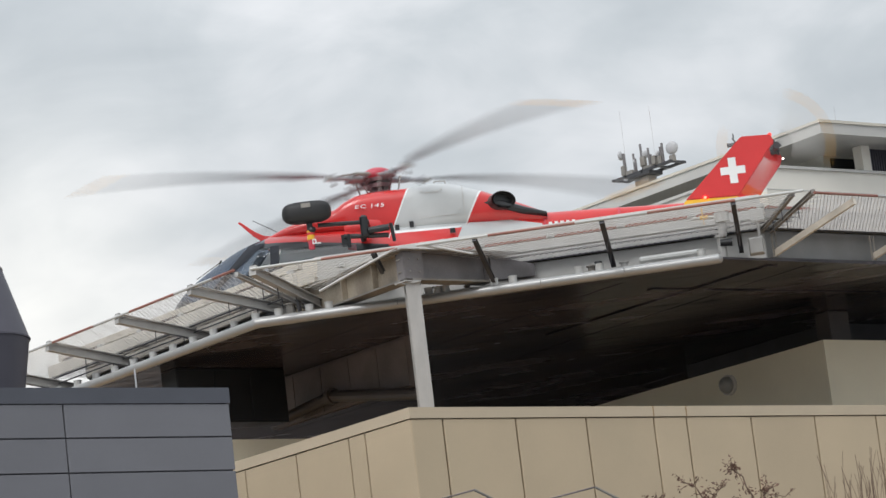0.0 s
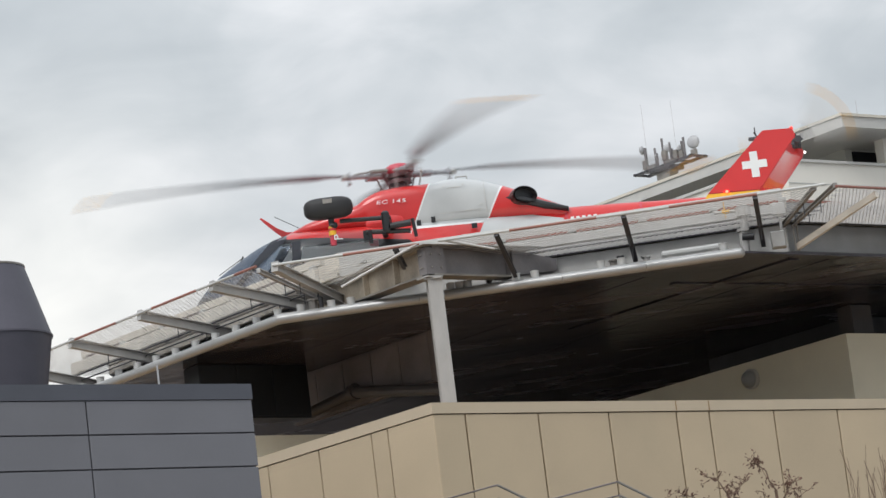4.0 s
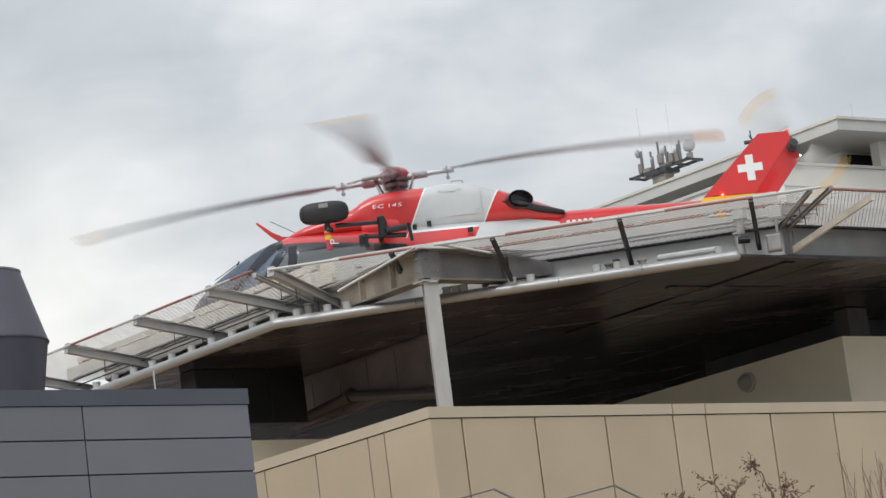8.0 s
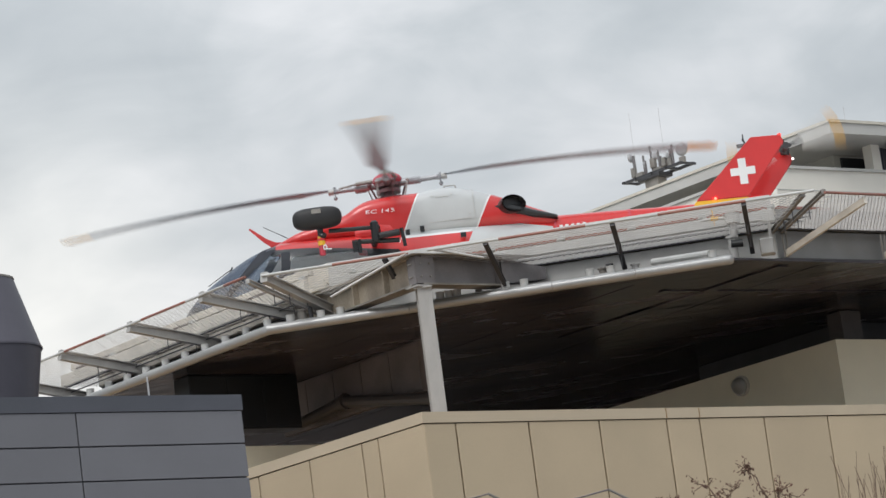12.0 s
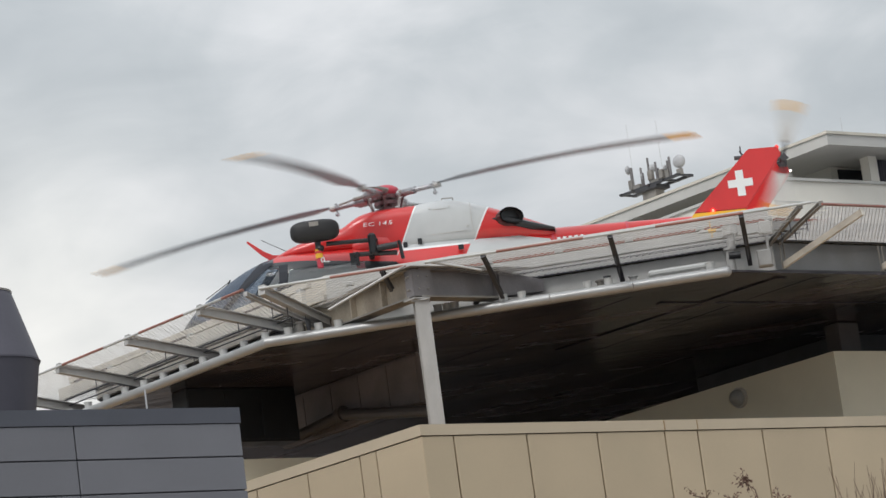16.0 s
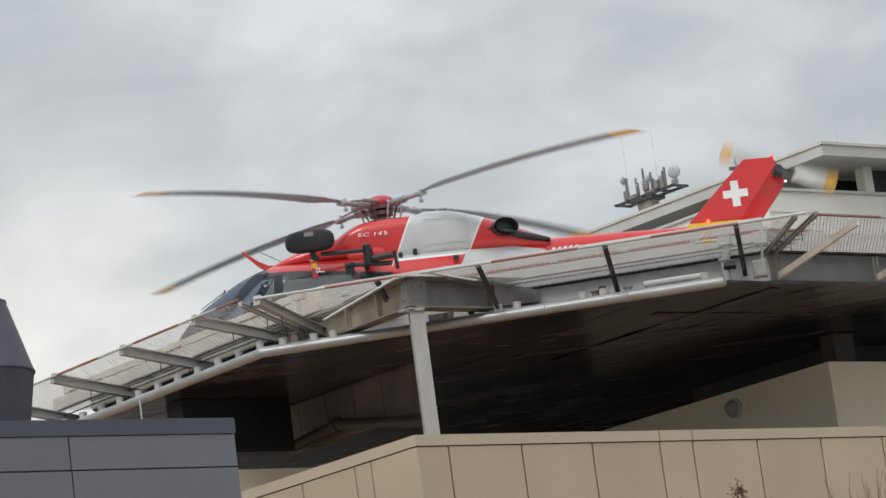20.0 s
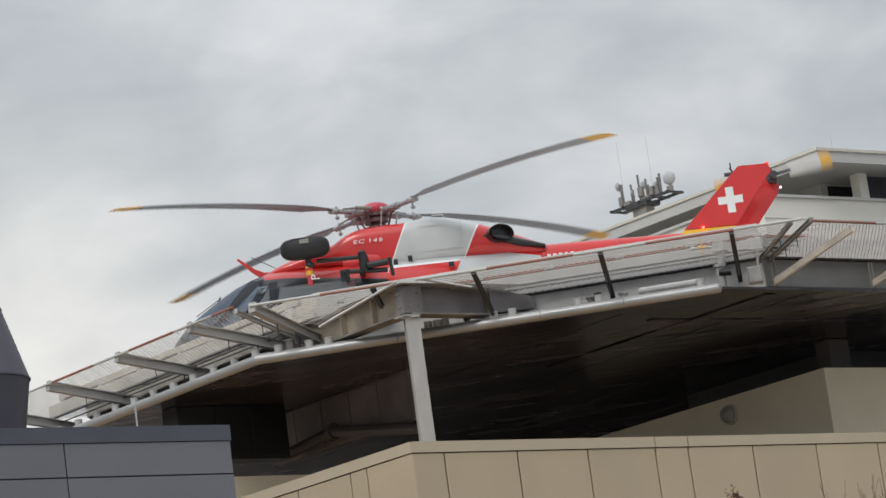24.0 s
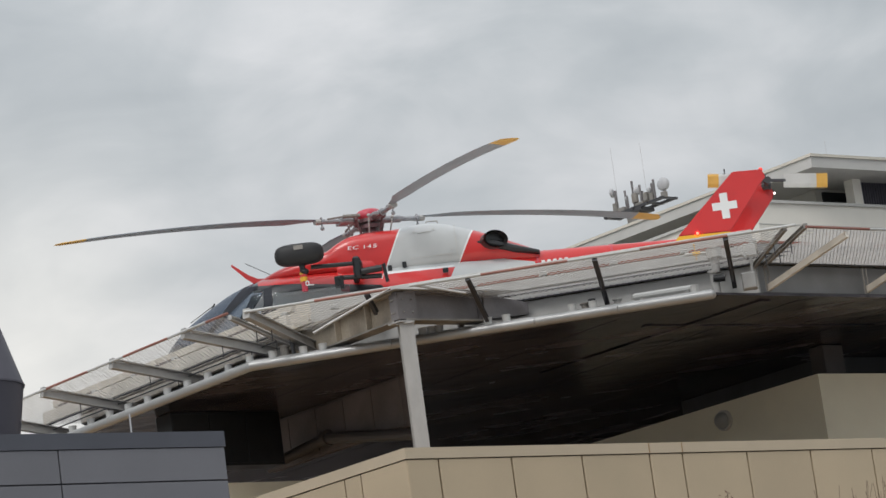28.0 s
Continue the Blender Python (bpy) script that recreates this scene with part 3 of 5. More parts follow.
def deck():
    tagged(part("deck_plate", slab(B(), octagon(A_DECK - 0.02), 9.70, Z_TOP), M_PLANK, None), "weathered aluminium landing deck", "landing deck", kind="structure")
    sides = [(Vector((math.cos(k * math.pi / 4), math.sin(k * math.pi / 4), 0)), Vector((-math.sin(k * math.pi / 4), math.cos(k * math.pi / 4), 0))) for k in range(8)]
    for n, d in sides:
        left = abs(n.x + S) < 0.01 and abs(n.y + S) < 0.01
        front = n.y < -0.99
        a_k, z_k = (7.79, 9.745) if left else (A_DECK - 0.03, 9.80)
        edge = thing("deck_edge", "aluminium deck edge built of stacked profiles", "deck edge", "edges of the landing deck")
        h = half(A_DECK) - 0.03
        bands = ((9.64, 9.78, 0.00), (9.50, 9.63, 0.015))
        for z0, z1, back in bands:
            p = C + n * (A_DECK - back - 0.04)
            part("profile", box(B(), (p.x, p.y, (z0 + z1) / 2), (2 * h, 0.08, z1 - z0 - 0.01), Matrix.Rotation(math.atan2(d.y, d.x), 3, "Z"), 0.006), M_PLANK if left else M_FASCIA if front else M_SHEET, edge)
        if left:
            for z0, z1, a in ((9.77, 9.885, 7.74), (9.525, 9.715, 7.90)):
                p = C + n * a
                part("profile", box(B(), (p.x, p.y, (z0 + z1) / 2), (2 * half(a) - 0.02, 0.08, z1 - z0 - 0.01), Matrix.Rotation(math.atan2(d.y, d.x), 3, "Z"), 0.006), M_PLANK, edge)
            for s in (-2.6, -1.3, 0.0, 1.3, 2.6):
                q = C + n * 7.62 + d * s
                part("bracket", box(B(), (q.x, q.y, 9.66), (0.05, 0.48, 0.06), Matrix.Rotation(math.atan2(d.y, d.x), 3, "Z")), M_STEEL_OLD, edge)
        if left:
            q = C + n * (A_DECK - 0.10) + d * 2.26
            part("rim", box(B(), (q.x, q.y, 9.89), (1.56, 0.05, 0.20), Matrix.Rotation(math.atan2(d.y, d.x), 3, "Z"), 0.006), M_PLANK, edge)
        if front:
            q = C + n * (A_DECK - 0.10)
            part("rim", box(B(), (q.x, q.y, 9.89), (2 * h, 0.05, 0.20), Matrix.Rotation(math.atan2(d.y, d.x), 3, "Z"), 0.006), M_FASCIA, edge)
        p = C + n * (A_DECK - 0.10)
        # left sheet coloured dark for the shaded gap behind the stub posts
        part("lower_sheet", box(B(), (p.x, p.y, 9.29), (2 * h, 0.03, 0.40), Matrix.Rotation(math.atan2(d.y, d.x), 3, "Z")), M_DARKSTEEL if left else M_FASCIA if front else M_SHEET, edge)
        part("bottom_flange", box(B(), (p.x + n.x * 0.04, p.y + n.y * 0.04, 9.09), (2 * h, 0.10, 0.025), Matrix.Rotation(math.atan2(d.y, d.x), 3, "Z")), M_DARKSTEEL, edge)
        k = 0
        s = -h
        step = 0.964 if front else 1.1
        while s < h - 0.05:
            e = -0.783 - 2 * step if front and k == 0 else min(s + step, h)
            if k > 1 if front else k % 2 == 0:
                q = C + n * a_k + d * ((s + e) / 2)
                # on the left side the stripes' shade is put into their red
                part("kerb_stripe", box(B(), (q.x, q.y, z_k), (e - s - 0.12, 0.06, 0.075 if left else 0.035), Matrix.Rotation(math.atan2(d.y, d.x), 3, "Z")), M_RAILSHADE if left else M_RAILRED, edge)
            q = C + n * a_k + d * e
            part("edge_light", box(B(), (q.x, q.y, z_k + 0.015), (0.10, 0.09, 0.06), Matrix.Rotation(math.atan2(d.y, d.x), 3, "Z"), 0.01), M_RAILWHITE, edge)
            s, k = e, k + 1
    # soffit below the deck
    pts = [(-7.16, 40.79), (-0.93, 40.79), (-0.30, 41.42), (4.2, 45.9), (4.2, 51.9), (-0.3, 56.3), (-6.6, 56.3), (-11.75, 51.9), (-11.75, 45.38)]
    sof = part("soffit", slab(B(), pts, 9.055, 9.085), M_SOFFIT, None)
    tagged(sof, "sheet soffit under the landing deck, darkened for shade", "soffit", kind="structure")
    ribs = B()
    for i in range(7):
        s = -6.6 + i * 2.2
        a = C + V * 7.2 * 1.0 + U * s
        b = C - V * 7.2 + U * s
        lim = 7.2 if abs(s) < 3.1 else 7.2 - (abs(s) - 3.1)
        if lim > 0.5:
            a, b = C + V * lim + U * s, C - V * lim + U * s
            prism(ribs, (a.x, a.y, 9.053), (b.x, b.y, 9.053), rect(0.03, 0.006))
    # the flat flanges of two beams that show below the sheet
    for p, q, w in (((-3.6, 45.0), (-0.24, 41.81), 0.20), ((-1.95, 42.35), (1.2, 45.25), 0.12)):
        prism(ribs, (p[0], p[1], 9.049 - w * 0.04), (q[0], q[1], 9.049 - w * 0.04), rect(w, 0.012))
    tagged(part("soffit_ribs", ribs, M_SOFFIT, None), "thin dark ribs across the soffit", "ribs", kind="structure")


deck()


def drip_tray():
    tray = thing("drip_tray_edge", "bright rolled metal edge of the deck's drip tray", "gutter")
    a, b = Vector((-7.16, 40.79, Z_TRAY - 0.008)), Vector((-0.93, 40.79, Z_TRAY - 0.008))
    c = a + V * 7.2
    r = 0.067
    cuts = [0.0, 0.31, 0.62, 0.80, 1.0]
    for u0, u1 in zip(cuts, cuts[1:]):
        p, q = a.lerp(b, u0), a.lerp(b, u1)
        smooth(part("rolled_sheet", prism(B(), p + Vector((0.003, 0, 0)), q - Vector((0.003, 0, 0)), disc(r, 18)), M_ROLL, tray))
    for k in range(4):
        p, q = a.lerp(c, k / 4), a.lerp(c, (k + 1) / 4)
        smooth(part("rolled_sheet", prism(B(), p, q - V * 0.006, disc(r, 18)), M_ROLL, tray))
    smooth(part("end_cap", ball(B(), b, r, (1, 1, 1), 14), M_ROLL, tray))
    smooth(part("corner_piece", ball(B(), a, r, (1, 1, 1), 14), M_ROLL, tray))
    # short upstand sheet behind the roll
    for p, q in ((a, b),):
        d = (q - p).normalized()
        n = Vector((-d.y, d.x, 0))
        if n.y < 0:
            n = -n
        part("upstand", prism(B(), p + n * 0.10 + Vector((0, 0, 0.052)), q + n * 0.10 + Vector((0, 0, 0.052)), rect(0.02, 0.09)), M_STEEL, tray)
    # white stub posts that carry the deck
    first = thing("stub_post", "short white stub post standing on the drip tray", "post", "stub posts on the drip tray")
    part("stub", tube(B(), (0, 0, 0), (0, 0, 0.085), 0.056, 14), M_RAILWHITE, first)
    part("stub_cap", tube(B(), (0, 0, 0.085), (0, 0, 0.098), 0.061, 14), M_RAILWHITE, first)
    spots = [a + V * (0.12 + 0.52 * i) + Vector((0.05, 0.08, 0)) for i in range(11)]
    spots += [Vector((x, 40.85, 0)) for x in (-6.86, -6.44, -6.17, -4.81, -4.69, -4.58, -3.92, -3.67, -2.78, -2.50, -1.14)]
    for i, p in enumerate(spots):
        m = pose(p.x, p.y, Z_TRAY + 0.06)
        if i == 0:
            first.matrix_basis = m
        else:
            copy_thing(first, m)


drip_tray()


SAFETY = thing("safety_net", "wire safety net on steel arms all round the landing deck", "safety net")


def top_of(side):
    return 9.58 if side is RIGHT else Z_NET_OUT


def reach(side):
    return A_NET_W if side is LEFT else A_NET


def rail(side, s0, s1, phase):
    """The painted outer rail of the safety net, in red and white lengths."""
    s, k = s0, phase
    while s < s1 - 0.02:
        e = min(s + (1.15 if k % 2 else 0.95), s1)
        smooth(part("rail_length", prism(B(), on_side(side, reach(side), s, top_of(side)), on_side(side, reach(side), e, top_of(side)), disc(0.019, 8)), M_RAILRED if k % 2 else M_RAILWHITE, SAFETY, "red painted rail" if k % 2 else "white painted rail"))
        s, k = e, k + 1


def net(side, o0, o1, i0, i1, pitch=0.085, thick=0.0042):
    """A diamond mesh of wires between outer (o0..o1) and inner (i0..i1) edges."""
    bm = B()
    depth = reach(side) - A_DECK
    lean = 0.9

    def at(s, v):
        lo, hi = o0 + (i0 - o0) * v, o1 + (i1 - o1) * v
        if s < lo or s > hi:
            return None
        p = on_side(side, reach(side) - depth * v, s, top_of(side) + (Z_NET_IN - top_of(side)) * v)
        p.z -= (0.012 if side is RIGHT else 0.03) * math.sin(math.pi * v)
        return p

    for sign in (1, -1):
        s = min(o0, i0) - lean * depth
        while s < max(o1, i1) + lean * depth:
            last = None
            for k in range(9):
                v = k / 8
                p = at(s + sign * lean * depth * v, v)
                if p is not None and last is not None:
                    prism(bm, last, p, disc(thick, 3), caps=False)
                last = p
            s += pitch
    tagged(part("wire_mesh", bm, M_WIRE, SAFETY), kind="stuff")


HO, HI = half(A_NET), half(A_DECK)
rail(FRONT, -HO + 0.05, -HO + 2.02, 0)
rail(FRONT, -HO + 2.27, HO - 0.10, 0)
rail(LEFT, -HO - 1.5, HO - 0.05, 1)
rail(RIGHT, -HO + 0.05, HO, 1)
net(FRONT, -HO + 0.05, -HO + 1.95, -HI + 0.05, -HI + 1.1)
net(FRONT, -HO + 2.27, HO - 0.1, -HI + 2.6, HI - 0.05)
net(LEFT, -HO, HO - 0.05, -HI, HI - 0.05, 0.085, 0.0031)
net(RIGHT, -HO + 0.05, HO, -HI + 0.05, HI, 0.062, 0.0050)


def inner_rails():
    for side, s0, s1 in ((FRONT, -HI + 0.05, -HI + 1.0), (FRONT, -HI + 2.6, HI), (LEFT, -HI, HI), (RIGHT, -HI, HI)):
        for dz, da, m, r in ((0.0, 0.03, M_DARKSTEEL, 0.018), (0.075, 0.05, M_DARKSTEEL, 0.015)):
            if side is LEFT:
                da, dz, r = (0.53, 0.0, 0.012) if dz == 0.0 else (0.48, -0.08, 0.010)
            part("inner_rail", prism(B(), on_side(side, A_DECK + da, s0, Z_NET_IN + dz), on_side(side, A_DECK + da, s1, Z_NET_IN + dz), disc(r, 8)), M_DARKSTEEL if side is LEFT else m, SAFETY)


inner_rails()


def net_arm(p0, p1, material, label, w=0.09, h=0.14, flat=False, hung=True):
    arm = part("net_arm", prism(B(), p0, p1, rect(w, h) if flat else isec(w, h)), material, SAFETY, label)
    d = (Vector(p1) - Vector(p0)).normalized()
    q = Vector(p0) + d * 0.008
    part("end_plate", prism(B(), q - d * 0.02, q - d * 0.002, rect(w + 0.006, h + 0.006)), material, arm)
    for f in (0.35, 0.62) if hung else ():
        c = Vector(p0).lerp(Vector(p1), f)
        part("hanger", tube(B(), c + Vector((0, 0, -h / 2)), c + Vector((0, 0, -h / 2 - 0.15)), 0.007, 5), M_DARKSTEEL, arm)


for x in (-2.34, -0.62):
    net_arm((x, C.y - A_NET + 0.02, 9.60), (x, C.y - A_DECK - 0.02, 9.24), M_DARKSTEEL, "dark steel arm carrying the net in front of the deck edge", 0.06, 0.075)
for p0, p1 in (((-5.36, 39.885, 9.60), (-5.29, 40.10, 9.37)), ((-4.02, 39.89, 9.60), (-3.92, 40.80, 9.19))):
    net_arm(p0, p1, M_DARKSTEEL, "dark steel arm bolted to the girder below the net", 0.05, 0.07, hung=False)
for s in (-1.16, -3.02, -4.92, -6.78):
    net_arm(on_side(LEFT, A_NET_W - 0.02, HO + s, 9.60), on_side(LEFT, A_DECK + 0.0, HO + s, 9.31), M_STEEL, "pale galvanised arm carrying the net beside the deck")
net_arm((-6.98, 39.90, 9.60), (-6.36, 41.38, 9.30), M_STEEL, "pale galvanised corner arm of the safety net", 0.10, 0.13)
net_arm((-7.22, 40.0, 9.60), (-6.55, 41.5, 9.30), M_STEEL, "slim galvanised corner arm of the safety net", 0.05, 0.06)
net_arm((0.15, 39.92, 9.60), (-0.33, 41.43, 9.46), M_STEEL_OLD, "grey corner arm of the safety net", 0.05, 0.06)
net_arm((0.42, 39.95, 9.60), (-0.20, 41.50, 9.46), M_STEEL_OLD, "grey corner arm of the safety net", 0.05, 0.06)
for s in (-2.95, -1.08, 0.79):
    net_arm(on_side(RIGHT, A_NET - 0.02, s, 9.50), on_side(RIGHT, A_DECK - 0.02, s, 9.16), M_PLANK, "pale flat arm carrying the net beside the deck", 0.05, 0.085, True, False)
for s in (-3.01, -2.94, -1.14, -1.07):
    part("bracket_rod", tube(B(), on_side(RIGHT, A_DECK + 0.02, s, 9.10), on_side(RIGHT, A_DECK + 0.02, s, 9.46), 0.012, 8), M_STEEL_OLD, SAFETY)


def struts():
    for p, q, r in (((-5.04, 39.87, 9.63), (-6.13, 39.90, 9.20), 0.02), ((-4.70, 39.88, 9.62), (-4.06, 39.90, 9.41), 0.016)):
        part("strut", tube(B(), p, q, r), M_STEEL, SAFETY)


struts()


# The steel frame: two girders that meet over the corner column.
K = Vector((-4.97, 40.0, 0))


def girder(d, n, name_label, taper=None, steel=M_STEEL_OLD):
    g = thing("girder", name_label, "girder", "girders of the deck frame")
    z0, z1 = 9.185, 9.578
    inw = Vector((-d.y, d.x, 0))
    e = K + d * n
    if taper:
        e2 = K + d * taper
        bm = B()
        off = inw * 0.09
        vs = [[bm.verts.new(Vector((p.x, p.y, z)) + off * f) for p, z in ((e, z0 + 0.03), (e2, z0 + 0.11), (e2, z1 - 0.12), (e, z1 - 0.02))] for f in (1, -1)]
        bm.faces.new(vs[0])
        bm.faces.new(vs[1][::-1])
        for i in range(4):
            bm.faces.new((vs[0][i], vs[0][(i + 1) % 4], vs[1][(i + 1) % 4], vs[1][i]))
        bmesh.ops.recalc_face_normals(bm, faces=bm.faces)
        part("tail_piece", bm, steel, g)
    part("web", prism(B(), (K.x, K.y, (z0 + z1) / 2), (e.x, e.y, (z0 + z1) / 2), rect(0.03, z1 - z0 - 0.05)), steel, g)
    for z, w in ((z0 + 0.0125, 0.24), (z1 - 0.0125, 0.24)):
        part("flange", prism(B(), (K.x, K.y, z), (e.x, e.y, z), rect(w, 0.025)), M_STEEL_OLD if z < 9.35 else steel, g)
    for s in ((1.30,) if taper else (0.62, 1.32)):
        if s < n:
            p = K + d * s
            part("stiffener", prism(B(), (p.x, p.y, z0 + 0.03), (p.x, p.y, z1 - 0.03), rect(0.22, 0.02), up=(d.x, d.y, 0)), steel, g)
    return g


# darker steel here paints in the shade on the web under the cover sheet
girder(U, 1.36, "weathered steel girder, darkened for shade, with a tapering tail piece", 2.12, M_GIRDER)
girder(V, 3.0, "rust-stained steel girder running back under the deck", None, M_STEEL_RUST)


def end_box():
    ob = thing("girder_joint", "bolted weathered steel joint of the girders above the column", "joint")
    m = Matrix.Rotation(math.radians(45), 3, "Z")
    for d, n in ((U, -V), (V, -U)):
        wide = 0.30 if d is U else 0.16
        p = K + d * (wide / 2 - 0.10) + n * 0.10
        part("end_plate", box(B(), (p.x, p.y, 9.382), (wide, 0.022, 0.36) if d is U else (0.022, wide, 0.36), m), M_GIRDER, ob)
        for i in range(2):
            for j in range(2):
                q = K + d * (-0.03 + (0.15 if d is U else 0.04) * i) + n * 0.116
                c = Vector((q.x, q.y, 9.297 + 0.17 * j))
                part("bolt", prism(B(), c, c + n * 0.018, disc(0.011, 6)), M_STEEL_OLD, ob)
    part("bearing_plate", box(B(), (K.x, K.y, 9.171), (0.25, 0.25, 0.02), m), M_STEEL, ob)
    # sheet laid over the joint
    q = [K - (U + V) * 0.19, K + U * 1.75 - V * 0.24, K + U * 1.75 + V * 0.12, K + V * 1.3 + U * 0.12, K + V * 1.3 - U * 0.15]
    part("cover_sheet", slab(B(), [(v.x, v.y) for v in q], 9.581, 9.590), M_STEEL, ob)


end_box()


def column():
    col = thing("column", "tall galvanised steel column carrying the deck corner", "column")
    turn = radians(-16)
    part("shaft", prism(B(), (K.x + 0.05, K.y, 6.0), (K.x + 0.05, K.y, 9.159), isec(0.19, 0.17, 0.022), up=(math.sin(turn), math.cos(turn), 0)), M_STEEL, col)
    for z in (6.012, 9.148):
        part("plate", box(B(), (K.x + 0.05, K.y, z), (0.22, 0.22, 0.02)), M_STEEL, col)


column()


def fire_monitor():
    f = thing("fire_monitor", "grey and white fire-fighting monitor beside the deck", "fire monitor")
    p = Vector((-0.86, 41.15, 9.25))
    up = lambda x, y, z: p + Vector((x, y, z))
    part("riser", tube(B(), up(0, 0, -0.18), up(0, 0, 0.17), 0.06, 12), M_STEEL, f)
    part("flange", tube(B(), up(0, 0, 0.15), up(0, 0, 0.185), 0.085, 14), M_STEEL, f)
    part("neck", tube(B(), up(0.03, 0, 0.185), up(0.04, 0, 0.355), 0.055, 12), M_STEEL, f)
    part("drum", tube(B(), up(0.045, 0, 0.355), up(0.045, 0, 0.475), 0.103, 18), M_FASCIA, f, "pale grey drum")
    part("drum_lid", tube(B(), up(0.045, 0, 0.475), up(0.045, 0, 0.487), 0.108, 18), M_STEEL, f)
    part("valve", tube(B(), up(-0.02, -0.05, 0.07), up(0.14, -0.05, 0.06), 0.05, 12), M_BLACK, f, "black valve body")
    part("barrel", tube(B(), up(-0.05, 0, 0.44), up(-0.36, 0.02, 0.46), 0.022, 10), M_FASCIA, f)
    part("handle", tube(B(), up(-0.20, 0, 0.36), up(-0.21, 0, 0.58), 0.010, 6), M_YELLOW, f, "yellow lever")
    part("nozzle", tube(B(), up(-0.14, 0, 0.45), up(-0.24, 0.01, 0.455), 0.026, 10), M_YELLOW, f, "yellow nozzle ring")
    for x, w in ((-1.55, 0.85),):
        fl = thing("light_trough", "long pale light fitting on the drip tray", "light fitting")
        part("body", box(B(), (x, 40.95, Z_TRAY + 0.14), (w, 0.12, 0.09), None, 0.03), M_RAILWHITE, fl)
        for dx in (-0.3, 0.3):
            part("foot", box(B(), (x + dx, 40.95, Z_TRAY + 0.085), (0.05, 0.1, 0.04)), M_STEEL, fl)
    jb = thing("junction_box", "grey metal junction box beside the deck corner", "box", "boxes at the deck corner")
    part("case", box(B(), (-0.41, 41.12, 9.215), (0.20, 0.12, 0.23), None, 0.012), M_ALU, jb)
    part("lid", box(B(), (-0.41, 41.053, 9.215), (0.17, 0.012, 0.20), None, 0.004), M_ALU, jb)
    cb = thing("control_box", "pale control box on a short post beside the fire monitor", "box", "boxes at the deck corner")
    part("case", box(B(), (-0.35, 41.19, 9.64), (0.18, 0.12, 0.17), None, 0.01), M_RAILWHITE, cb)
    part("post", tube(B(), (-0.35, 41.19, 9.10), (-0.35, 41.19, 9.555), 0.02, 8), M_STEEL, cb)


    # short pipes and drums that stand on the tray beside the net arms
    for x, r, h, mat_ in ((-2.62, 0.05, 0.16, M_STEEL_OLD), (-2.52, 0.035, 0.2, M_DARKSTEEL), (-2.18, 0.05, 0.15, M_STEEL), (-6.72, 0.06, 0.22, M_STEEL_OLD), (-6.6, 0.03, 0.26, M_DARKSTEEL), (-4.30, 0.03, 0.12, M_STEEL_OLD)):
        dr = thing("tray_pipe", "short grey pipe stub rising from the drip tray", "pipe", "pipe stubs on the drip tray")
        y = 41.02 if x < -6.5 or x > -3 else 40.98
        part("stub", tube(B(), (x, y, Z_TRAY - 0.03), (x, y, Z_TRAY + h), r, 10), mat_, dr)
        part("flange", tube(B(), (x, y, Z_TRAY + h), (x, y, Z_TRAY + h + 0.02), r + 0.018, 10), mat_, dr)


fire_monitor()


# ---- the helicopter ----
HUB = Vector((-6.52, 50.06, 12.87))
HELI = thing("helicopter", "red and white rescue helicopter standing on the landing deck", "helicopter", m=pose(HUB.x, HUB.y, Z_TOP, 0, 0, 186.4))
HZ = HUB.z - Z_TOP


